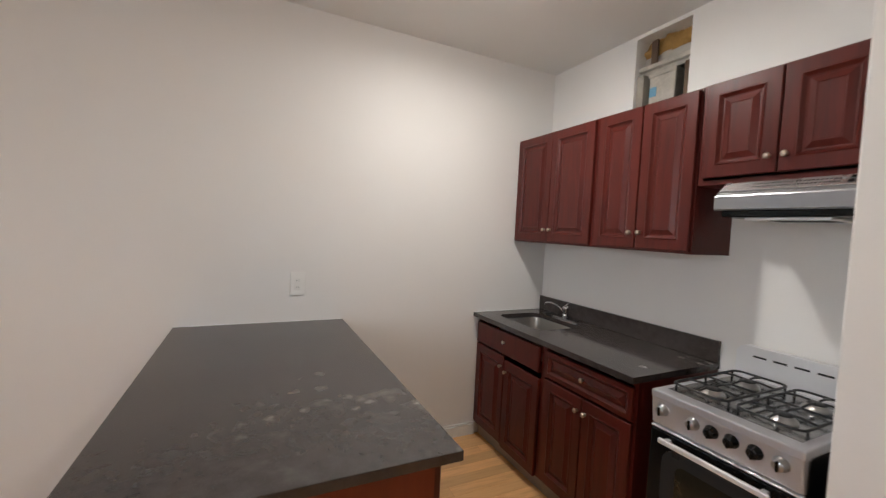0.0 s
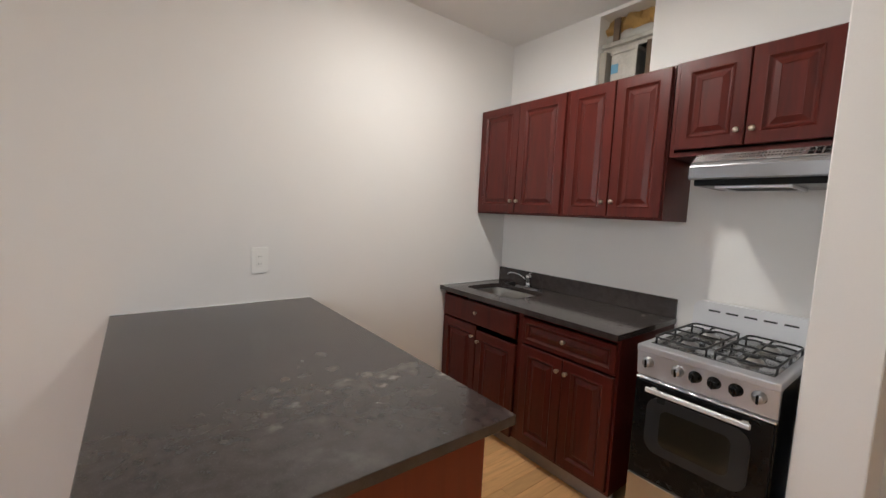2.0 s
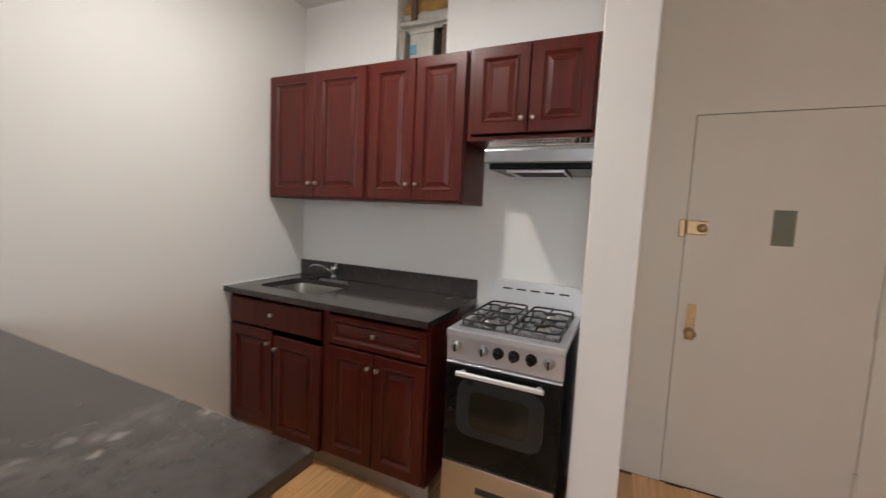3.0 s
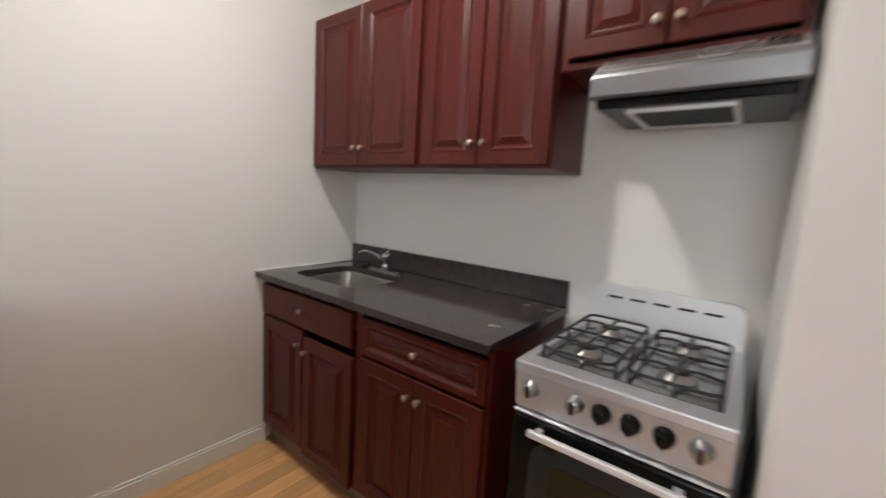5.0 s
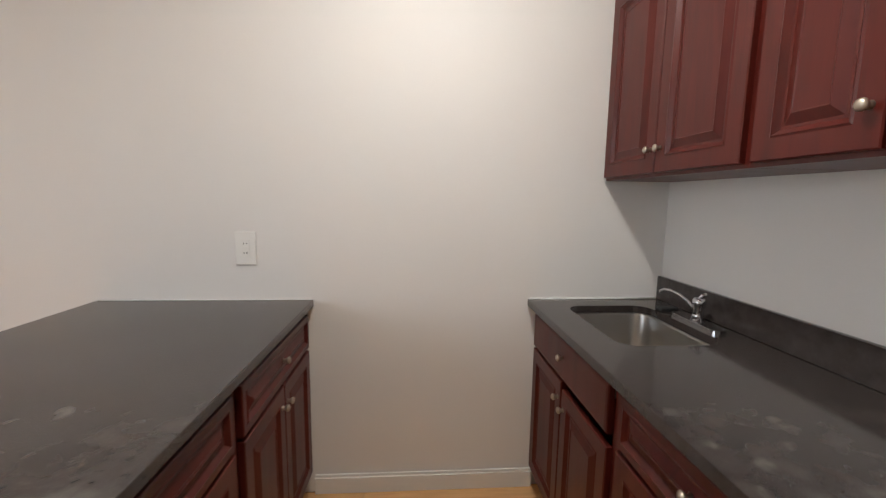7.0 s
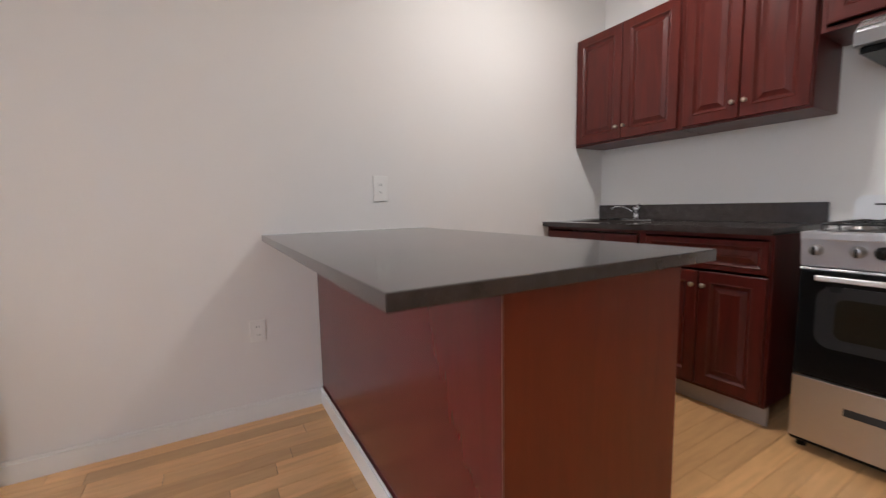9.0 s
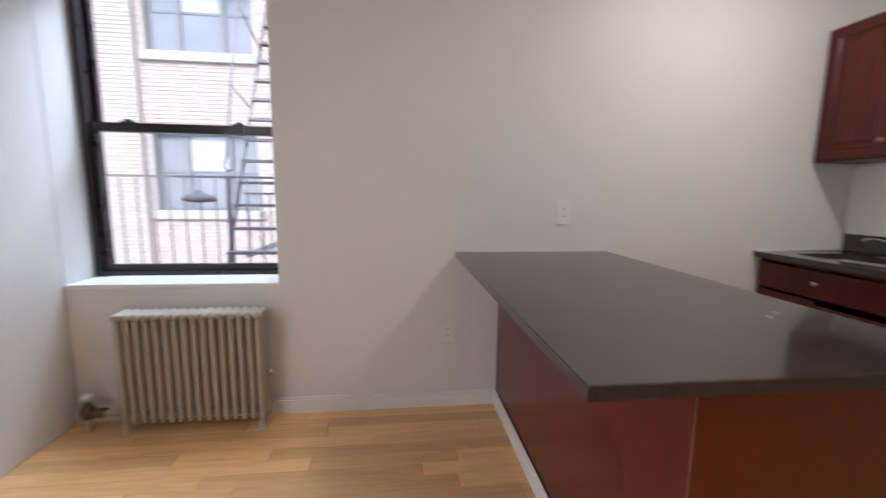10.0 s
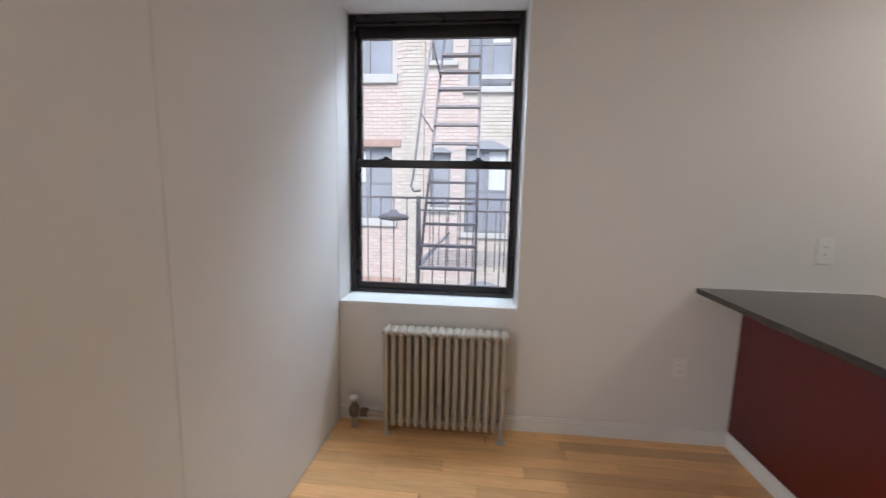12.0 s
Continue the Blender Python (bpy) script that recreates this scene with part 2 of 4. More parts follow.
M_BRASS = shader("aged_brass", (0.5, 0.35, 0.19), 0.42, 0.9, vary=0.2, scale=20, bump=0.02)
M_BLACK = shader("black_enamel", (0.006, 0.006, 0.006), 0.2, spec=0.2, vary=0.2, scale=8, bump=0.01)
M_OVEN = shader("oven_glass", (0.02, 0.018, 0.012), 0.06, vary=0.2, scale=3, bump=0.0, rough_vary=0.02)
M_OVENRIM = shader("grey_oven_rim", (0.024, 0.025, 0.026), 0.3, spec=0.3, vary=0.1, bump=0.0)
M_IRON = shader("cast_iron", (0.02, 0.02, 0.021), 0.5, vary=0.2, scale=20, fine=200, bump=0.12)
M_BURNER = shader("burner_aluminium", (0.45, 0.44, 0.43), 0.35, 1.0, vary=0.1, bump=0.03)
M_PLASTIC = shader("white_plastic", (0.88, 0.87, 0.84), 0.3, vary=0.02, bump=0.0)
M_DARKSLOT = shader("dark_slot", (0.02, 0.02, 0.02), 0.7, vary=0.2, bump=0.0)
M_FRAME = shader("dark_bronze_frame", (0.015, 0.0105, 0.012), 0.3, vary=0.25, scale=10, bump=0.03)
M_GLASS = glass("window_glass")
M_RAD = shader("cream_radiator_paint", (0.47, 0.415, 0.345), 0.38, vary=0.08, scale=9, fine=120, bump=0.08)
M_VALVE = shader("old_valve_brass", (0.16, 0.12, 0.085), 0.5, 0.6, vary=0.35, scale=30, bump=0.1)
M_OAK = wood_grain(shader("oak_strip", (0.87, 0.5, 0.22), 0.2, vary=0.18, scale=2.5, fine=45, bump=0.03, stretch=(0.3, 2, 1), piece=0.17, coat=0.4),
                   (0.5, 0.255, 0.105), scale=(0.4, 5, 1), amount=0.35)
M_SUBFLOOR = shader("joint_dark", (0.14, 0.075, 0.035), 0.8, vary=0.2)
M_LAMP = glowing("lit_opal_glass", LAMP_COLOUR, SHADE_GLOW)
M_SHADE_RIM = shader("lamp_rim_white", (0.7, 0.7, 0.68), 0.4)
M_GALV = shader("galvanised_sheet", (0.6, 0.58, 0.53), 0.34, 0.6, vary=0.35, scale=14, fine=60, bump=0.03)
M_INSUL = shader("yellow_insulation", (0.42, 0.25, 0.08), 0.95, vary=0.35, scale=18, fine=90, bump=0.6)
M_FOIL = shader("pale_duct_wrap", (0.55, 0.53, 0.49), 0.5, vary=0.15, scale=9, bump=0.15)
M_BLUE = shader("blue_tape", (0.17, 0.38, 0.55), 0.6, vary=0.1)
M_STUD = shader("brown_stud", (0.13, 0.085, 0.055), 0.8, vary=0.3, scale=9, fine=50, bump=0.2, stretch=(1, 1, 0.2))
M_RAW = shader("raw_plaster", (0.36, 0.33, 0.28), 0.9, vary=0.25, scale=8, fine=60, bump=0.3)
M_SIGN = shader("olive_notice_plate", (0.19, 0.19, 0.13), 0.5, vary=0.15, scale=10)
M_BRICK = bricks("pink_brick", (0.66, 0.515, 0.46), (0.71, 0.60, 0.545))
M_PALEBRICK = bricks("whitewashed_brick", (0.60, 0.53, 0.45), (0.67, 0.60, 0.53))
M_MORTAR = shader("lime_mortar", (0.6, 0.525, 0.47), 0.95, vary=0.12, scale=3, fine=60, bump=0.2)
M_STONE = shader("limestone_sill", (0.6, 0.57, 0.53), 0.85, vary=0.1, scale=4, bump=0.1)
M_LINTEL = shader("red_steel_lintel", (0.5, 0.33, 0.27), 0.7, vary=0.2, scale=8)
M_FARFRAME = shader("far_window_frame", (0.29, 0.29, 0.3), 0.5, vary=0.2)
M_FARHEAD = shader("grey_window_head", (0.36, 0.36, 0.38), 0.7, vary=0.1, scale=4)
M_FARGLASS = shader("far_window_glass", (0.35, 0.36, 0.4), 0.15, vary=0.3, scale=0.8, bump=0.0)
M_CURTAIN = shader("white_curtain", (0.7, 0.7, 0.72), 0.9, vary=0.08, scale=3, stretch=(8, 1, 0.3), bump=0.1)
M_ESCAPE = shader("painted_iron", (0.24, 0.205, 0.205), 0.6, vary=0.3, scale=12, fine=90, bump=0.1)
M_GRATE = shader("weathered_grating", (0.42, 0.40, 0.39), 0.7, vary=0.2, scale=12)
M_GROUND = shader("yard_concrete", (0.3, 0.29, 0.28), 0.9, vary=0.2, scale=0.6, fine=20, bump=0.2)

# ---- tools ----
def add_box(bm, x0, x1, y0, y1, z0, z1, bevel=0.0, segments=1):
    m = Matrix.LocRotScale(((x0 + x1) / 2, (y0 + y1) / 2, (z0 + z1) / 2), None, (abs(x1 - x0), abs(y1 - y0), abs(z1 - z0)))
    vs = bmesh.ops.create_cube(bm, size=1.0, matrix=m)["verts"]
    if bevel:
        es = list({e for v in vs for e in v.link_edges})
        bmesh.ops.bevel(bm, geom=es, offset=bevel, segments=segments, affect="EDGES", profile=0.5)
    return bm


def box(x0, x1, y0, y1, z0, z1, bevel=0.0, segments=1):
    return add_box(bmesh.new(), x0, x1, y0, y1, z0, z1, bevel, segments)


def add_lathe(bm, profile, seg=20, m=Matrix.Identity(4)):
    """Turns a profile of (radius, height) about z."""
    rings = []
    for r, z in profile:
        if r < 1e-6:
            rings.append([bm.verts.new(m @ Vector((0, 0, z)))])
        else:
            rings.append([bm.verts.new(m @ Vector((r * math.cos(2 * math.pi * i / seg), r * math.sin(2 * math.pi * i / seg), z))) for i in range(seg)])
    for a, b in zip(rings, rings[1:]):
        for i in range(seg):
            j = (i + 1) % seg
            if len(a) == 1 and len(b) == 1:
                continue
            if len(a) == 1:
                f = bm.faces.new((a[0], b[i], b[j]))
            elif len(b) == 1:
                f = bm.faces.new((a[i], b[0], a[j]))
            else:
                f = bm.faces.new((a[i], b[i], b[j], a[j]))
            f.smooth = True
    return bm


def lathe(profile, seg=20, m=Matrix.Identity(4)):
    return add_lathe(bmesh.new(), profile, seg, m)


def add_tube(bm, pts, r, seg=8, closed=False):
    """Sweeps a round section along a line of points."""
    pts = [Vector(p) for p in pts]
    rings = []
    up = None
    for i, p in enumerate(pts):
        a = pts[i - 1] if i or closed else p
        b = pts[(i + 1) % len(pts)] if i < len(pts) - 1 or closed else p
        d = (b - a).normalized()
        if up is None:
            up = d.orthogonal().normalized()
        up = (up - d * up.dot(d)).normalized()
        side = d.cross(up)
        rings.append([bm.verts.new(p + r * (math.cos(2 * math.pi * k / seg) * up + math.sin(2 * math.pi * k / seg) * side)) for k in range(seg)])
    pairs = list(zip(rings, rings[1:])) + ([(rings[-1], rings[0])] if closed else [])
    for a, b in pairs:
        for k in range(seg):
            j = (k + 1) % seg
            bm.faces.new((a[k], a[j], b[j], b[k])).smooth = True
    if not closed:
        bm.faces.new(list(reversed(rings[0])))
        bm.faces.new(rings[-1])
    return bm


def tube(pts, r, seg=8, closed=False):
    return add_tube(bmesh.new(), pts, r, seg, closed)


def extrude_profile(pts, y0, y1):
    """A prism: an outline of (x, z) drawn out along y."""
    bm = bmesh.new()
    a = [bm.verts.new((x, y0, z)) for x, z in pts]
    b = [bm.verts.new((x, y1, z)) for x, z in pts]
    bm.faces.new(a)
    bm.faces.new(list(reversed(b)))
    for i in range(len(pts)):
        j = (i + 1) % len(pts)
        bm.faces.new((a[j], a[i], b[i], b[j]))
    bmesh.ops.recalc_face_normals(bm, faces=bm.faces)
    return bm


def rounded(x0, x1, y0, y1, r, seg=6):
    out = []
    for cx, cy, a0 in ((x1 - r, y1 - r, 0), (x0 + r, y1 - r, 90), (x0 + r, y0 + r, 180), (x1 - r, y0 + r, 270)):
        for k in range(seg + 1):
            a = radians(a0 + 90 * k / seg)
            out.append((cx + r * math.cos(a), cy + r * math.sin(a)))
    return out


def slab_with_hole(outer, hole, z0, z1):
    """A flat slab of (x, y) outline with an opening through it."""
    bm = bmesh.new()
    edges = []
    for loop in (outer, hole):
        vs = [bm.verts.new((x, y, z0)) for x, y in loop]
        edges += [bm.edges.new((vs[i], vs[(i + 1) % len(vs)])) for i in range(len(vs))]
    got = bmesh.ops.triangle_fill(bm, use_beauty=True, edges=edges)
    faces = [g for g in got["geom"] if isinstance(g, bmesh.types.BMFace)]
    ext = bmesh.ops.extrude_face_region(bm, geom=faces)
    bmesh.ops.translate(bm, vec=(0, 0, z1 - z0), verts=[g for g in ext["geom"] if isinstance(g, bmesh.types.BMVert)])
    bmesh.ops.recalc_face_normals(bm, faces=bm.faces)
    return bm


def moulded_panel(w, h, t=0.019, rail=0.058, plain=False):
    """A raised-panel front: x across, z up, the face towards -y, its back at y = 0."""
    bm = bmesh.new()
    prof = [(0.0, 0.0), (0.0, -t + 0.003), (0.003, -t)]
    if plain:
        prof += [(0.012, -t - 0.0015), (rail * 0.8, -t - 0.0015)]
    else:
        prof += [(rail - 0.008, -t), (rail - 0.003, -t - 0.0025), (rail + 0.003, -t + 0.0035), (rail + 0.009, -t + 0.009), (rail + 0.016, -t + 0.0095),
                 (rail + 0.040, -t - 0.0005), (rail + 0.043, -t + 0.0015)]
    rings = []
    for inset, y in prof:
        rings.append([bm.verts.new((x, y, z)) for x, z in ((inset, inset), (w - inset, inset), (w - inset, h - inset), (inset, h - inset))])
    bm.faces.new(list(reversed(rings[0])))
    for a, b in zip(rings, rings[1:]):
        for i in range(4):
            j = (i + 1) % 4
            bm.faces.new((a[i], a[j], b[j], b[i]))
    bm.faces.new(rings[-1])
    bmesh.ops.recalc_face_normals(bm, faces=bm.faces)
    return bm


def part(name, bm, material, parent, label=""):
    me = bpy.data.meshes.new(name)
    bm.to_mesh(me)
    bm.free()
    me.materials.append(material)
    ob = new(name, me)
    ob.parent = parent
    return tagged(ob, label)


def thing(name, m, label, category, group="", kind=""):
    ob = new(name)
    ob.empty_display_size = 0.1
    ob.matrix_world = m
    return tagged(ob, label, category, group, kind)


def solid(name, bm, material, label="", category="", group="", kind=""):
    me = bpy.data.meshes.new(name)
    bm.to_mesh(me)
    bm.free()
    me.materials.append(material)
    return tagged(new(name, me), label, category, group, kind)


def structure(name, bm, material, label=""):
    return solid(name, bm, material, label, kind="structure")


def boxes(*rows):
    bm = bmesh.new()
    for r in rows:
        add_box(bm, *r)
    return bm


def prism(loop, z0, z1, m=Matrix.Identity(4)):
    """A closed outline of (x, y) raised from z0 to z1, then moved by m."""
    bm = bmesh.new()
    a = [bm.verts.new(m @ Vector((x, y, z0))) for x, y in loop]
    b = [bm.verts.new(m @ Vector((x, y, z1))) for x, y in loop]
    bm.faces.new(list(reversed(a)))
    bm.faces.new(b)
    for i in range(len(loop)):
        j = (i + 1) % len(loop)
        bm.faces.new((a[i], a[j], b[j], b[i]))
    bmesh.ops.recalc_face_normals(bm, faces=bm.faces)
    return bm


# ---- the room ----
NORTH, EAST, WEST, SOUTH, ENTRY, TOP = 2.578, 2.087, -2.405, -2.6, 2.312, 2.746
WIN_X0, WIN_X1, WIN_Z0, WIN_Z1 = -2.405, -1.345, 0.745, 2.452
OUT = 2.96

structure("wall_north", boxes(
    (WEST - 0.3, WIN_X0 - 0.004, NORTH, OUT, 0, TOP), (WIN_X1, EAST + 0.4, NORTH, OUT, 0, TOP),
    (WIN_X0 - 0.004, WIN_X1, NORTH, OUT, 0, WIN_Z0 - 0.02), (WIN_X0 - 0.004, WIN_X1, NORTH, OUT, WIN_Z1, TOP)), M_WALL, "white painted plaster wall with a deep window opening")
VY0, VY1, VZ0, VZ1 = 1.505, 1.847, 2.12, 2.724
structure("wall_east", boxes(
    (EAST, EAST + 0.12, 0.598, VY0, 0, TOP), (EAST, EAST + 0.12, VY1, NORTH, 0, TOP),
    (EAST, EAST + 0.12, VY0, VY1, 0, VZ0), (EAST, EAST + 0.12, VY0, VY1, VZ1, TOP)), M_WALL, "white painted kitchen wall with a duct opening")
structure("shaft", boxes(
    (EAST + 0.50, EAST + 0.54, VY0 - 0.1, VY1 + 0.1, VZ0 - 0.05, TOP), (EAST + 0.12, EAST + 0.5, VY0 - 0.1, VY0 - 0.06, VZ0 - 0.05, TOP),
    (EAST + 0.12, EAST + 0.5, VY1 + 0.06, VY1 + 0.1, VZ0 - 0.05, TOP), (EAST + 0.12, EAST + 0.5, VY0 - 0.06, VY1 + 0.06, VZ0 - 0.05, VZ0 - 0.01)), M_RAW, "bare plaster shaft behind the wall opening")
structure("wall_stub", box(1.49, ENTRY + 0.15, 0.418, 0.598, 0, TOP, 0.004), M_WALL, "short white partition beside the stove")
DOOR_Y0, DOOR_Y1, DOOR_Z = -0.574, 0.197, 1.95
structure("wall_entry", boxes(
    (ENTRY, ENTRY + 0.15, SOUTH, DOOR_Y0, 0, TOP), (ENTRY, ENTRY + 0.15, DOOR_Y1, 0.418, 0, TOP), (ENTRY, ENTRY + 0.15, DOOR_Y0, DOOR_Y1, DOOR_Z, TOP),
    (ENTRY + 0.08, ENTRY + 0.15, DOOR_Y0, DOOR_Y1, 0, DOOR_Z)), M_ENTRY, "beige painted wall round the entrance door")
west = bmesh.new()
for y0, y1, z0, z1 in ((SOUTH, WIN2_Y - 0.52, 0, TOP), (WIN2_Y - 0.52, WIN2_Y + 0.52, 0, 0.745), (WIN2_Y - 0.52, WIN2_Y + 0.52, 2.45, TOP), (WIN2_Y + 0.52, 1.3, 0, TOP)):
    add_box(west, WEST - 0.25, WEST, y0, y1, z0, z1)
add_box(west, WEST - 0.2, WEST + 0.0008, 1.3014, NORTH - 0.004, 0.0, TOP, 0.0006)
add_box(west, WEST - 0.2, WEST, NORTH + 0.002, OUT, 0.0, TOP, 0.0006)
add_box(west, WEST - 0.25, WEST - 0.012, 1.3002, OUT, 0, TOP)
structure("wall_west", west, M_WALL, "white painted partition with a faint vertical board joint")
structure("wall_south", box(WEST - 0.25, ENTRY + 0.15, SOUTH - 0.15, SOUTH, 0, TOP), M_WALL, "plain white wall")
structure("ceiling", box(WEST - 0.25, EAST + 0.55, SOUTH - 0.15, OUT, TOP, TOP + 0.12), M_CEIL, "flat white painted ceiling")
floor = structure("floor", box(WEST - 0.25, ENTRY + 0.15, SOUTH - 0.15, OUT, -0.12, -0.006), M_SUBFLOOR, "oak strip floor with a warm satin finish")


def baseboard(x0, x1, y0, y1, top=0.092):
    """A board with a small stepped and rounded top edge."""
    bm = box(x0, x1, y0, y1, 0, top - 0.014, 0.0015)
    ix, iy = (0.005, 0.0) if abs(x1 - x0) < abs(y1 - y0) else (0.0, 0.005)
    add_box(bm, x0 + ix, x1 - ix, y0 + iy, y1 - iy, top - 0.0145, top, 0.003, 2)
    return bm


structure("baseboard", baseboard(WEST, -0.142, NORTH - 0.019, NORTH), M_TRIM, "white baseboard along the window wall")
structure("baseboard", baseboard(0.5, 1.51, NORTH - 0.019, NORTH), M_TRIM, "white baseboard between the two cabinet runs")
structure("baseboard", baseboard(-0.142, -0.1285, 1.056, NORTH - 0.0005), M_TRIM, "white baseboard along the peninsula panel")

# ---- window ----
win = thing("window_1", Matrix.Identity(4), "dark bronze double-hung sash window in a deep white reveal", "window", kind="structure")
part("window_sill", box(WIN_X0 + 0.001, WIN_X1 + 0.001, NORTH - 0.004, 2.79, WIN_Z0 - 0.021, WIN_Z0 + 0.004, 0.004, 2), M_TRIM, win, "white painted sill")
fx0, fx1, fz0, fz1 = -2.402, -1.353, 0.752, 2.450
part("window_frame", boxes(
    (fx0, fx0 + 0.038, 2.79, 2.90, fz0, fz1, 0.003), (fx1 - 0.026, fx1, 2.79, 2.90, fz0, fz1, 0.003),
    (fx0 + 0.038, fx1 - 0.026, 2.79, 2.90, fz1 - 0.042, fz1, 0.003), (fx0 + 0.038, fx1 - 0.026, 2.79, 2.90, fz0, fz0 + 0.026, 0.003),
    (fx0 + 0.038, fx1 - 0.026, 2.80, 2.812, fz1 - 0.062, fz1 - 0.05, 0.002)), M_FRAME, win)


def sash(name, z0, z1, y0, y1, top, bottom):
    s = part(name, boxes(
        (fx0 + 0.038, fx0 + 0.062, y0, y1, z0, z1, 0.003), (fx1 - 0.045, fx1 - 0.026, y0, y1, z0, z1, 0.003),
        (fx0 + 0.062, fx1 - 0.045, y0, y1, z1 - top, z1, 0.003), (fx0 + 0.062, fx1 - 0.045, y0, y1, z0, z0 + bottom, 0.003)), M_FRAME, win)
    g = part("pane", box(fx0 + 0.06, fx1 - 0.043, (y0 + y1) / 2 - 0.002, (y0 + y1) / 2 + 0.002, z0 + bottom - 0.003, z1 - top + 0.003), M_GLASS, s, "clear glass pane")
    g.visible_shadow = False
    return s


sash("upper_sash", 1.556, 2.408, 2.85, 2.884, 0.075, 0.045)
low = sash("lower_sash", 0.778, 1.602, 2.81, 2.845, 0.048, 0.036)
for x in (-2.18, -1.60):
    part("sash_lock", boxes((x - 0.035, x + 0.035, 2.806, 2.842, 1.602, 1.610, 0.002), (x - 0.014, x + 0.02, 2.812, 2.834, 1.610, 1.622, 0.004)), M_FRAME, low)

# ---- entrance door ----
door = thing("door_1", pose(ENTRY, DOOR_Y0, 0), "closed flush beige painted entrance door with brass locks", "door", kind="structure")
DW = DOOR_Y1 - DOOR_Y0
part("leaf", box(0.001, 0.05, 0.0035, DW - 0.0035, 0.005, DOOR_Z - 0.0035, 0.001), M_ENTRY, door)
part("deadbolt", boxes((-0.016, 0.004, DW - 0.095, DW - 0.004, 1.350, 1.420, 0.004), (-0.016, -0.0005, DW + 0.002, DW + 0.03, 1.335, 1.425, 0.004)), M_BRASS, door, "brass surface-mounted deadbolt")
part("deadbolt_knob", lathe([(0.0, 0.03), (0.019, 0.028), (0.022, 0.018), (0.014, 0.010), (0.014, 0.0)], 16, pose(-0.016, DW - 0.07, 1.385, 0, -90, 0)), M_BRASS, door)
part("lock_plate", box(-0.002, 0.004, DW - 0.085, DW - 0.045, 0.80, 0.99, 0.003), M_BRASS, door, "brass lock plate")
part("door_knob", lathe([(0.0, 0.062), (0.018, 0.060), (0.027, 0.047), (0.026, 0.036), (0.012, 0.026), (0.011, 0.008), (0.024, 0.004), (0.024, 0.0)], 20, pose(-0.002, DW - 0.062, 0.845, 0, -90, 0)), M_BRASS, door, "round brass door knob")
part("notice_plate", box(-0.002, 0.004, 0.328, 0.415, 1.318, 1.487, 0.001), M_SIGN, door, "small olive-grey notice plate")
for z in (0.22, 1.02, 1.78):
    part("hinge", tube([(-0.003, 0.001, z - 0.08), (-0.003, 0.001, z + 0.08)], 0.009, 10), M_ENTRY, door, "beige painted hinge")

# ---- ceiling lamp ----
lamp = thing("ceiling_lamp", pose(1.018, 1.622, TOP), "lit round opal glass flush ceiling lamp", "lamp")
part("base_plate", lathe([(0.0, -0.0005), (0.082, -0.0005), (0.084, -0.006), (0.08, -0.014), (0.0, -0.014)], 40), M_SHADE_RIM, lamp)
part("shade", lathe([(0.078, -0.012), (0.084, -0.018), (0.085, -0.034), (0.079, -0.056), (0.066, -0.073), (0.048, -0.083), (0.026, -0.0885), (0.0, -0.09)], 40), M_LAMP, lamp, "glowing opal glass bowl")
part("finial", lathe([(0.0, -0.0975), (0.005, -0.0965), (0.0075, -0.093), (0.009, -0.0902), (0.0, -0.0902)], 16), M_NICKEL, lamp, "small metal finial")
for k in range(3):
    part("clip", box(0.078, 0.091, -0.007, 0.007, -0.03, -0.004, 0.002), M_NICKEL, lamp, "small metal clip").matrix_local = pose(0, 0, 0, 0, 0, 35 + 120 * k)

# assumed window, out of view, added as an opening for the west light
win2 = thing("assumed_window", pose(WEST - 0.2, WIN2_Y, 0), "assumed dark bronze double-hung sash window in the unseen part of the west wall", "window", kind="structure")
part("window_frame", boxes((-0.04, 0.04, -0.52, -0.46, 0.745, 2.45, 0.003), (-0.04, 0.04, 0.46, 0.52, 0.745, 2.45, 0.003), (-0.04, 0.04, -0.46, 0.46, 2.39, 2.45, 0.003),
                           (-0.04, 0.04, -0.46, 0.46, 0.745, 0.80, 0.003), (-0.02, 0.02, -0.46, 0.46, 1.57, 1.62, 0.003)), M_FRAME, win2)
for z0, z1 in ((0.80, 1.57), (1.62, 2.39)):
    g = part("pane", box(-0.002, 0.002, -0.46, 0.46, z0, z1), M_GLASS, win2, "clear glass pane")
    g.visible_shadow = False
part("window_sill", box(0.0405, 0.2, -0.52, 0.52, 0.7455, 0.755, 0.003), M_TRIM, win2, "white painted sill")

# ---- kitchen ----
KNOB = [(0.0, 0.0255), (0.007, 0.0248), (0.0118, 0.021), (0.0128, 0.017), (0.0095, 0.012), (0.0056, 0.008), (0.0052, 0.003), (0.009, 0.0), (0.0, 0.0)]


def front(name, parent, x, z, w, h, y=0.0, knob=None, plain=False, rail=0.058, tilt=0.0):
    """A door or drawer front with its lower left corner at x, z; knob: (x, z) from that corner."""
    d = part(name, moulded_panel(w, h, rail=rail, plain=plain), M_MAHOG, parent)
    d.matrix_local = pose(x, y, z, 0, tilt, 0)
    if knob:
        part("knob", lathe(KNOB, 16, pose(knob[0], -0.019, knob[1], 90, 0, 0)), M_NICKEL, d, "round satin nickel knob")
    return d


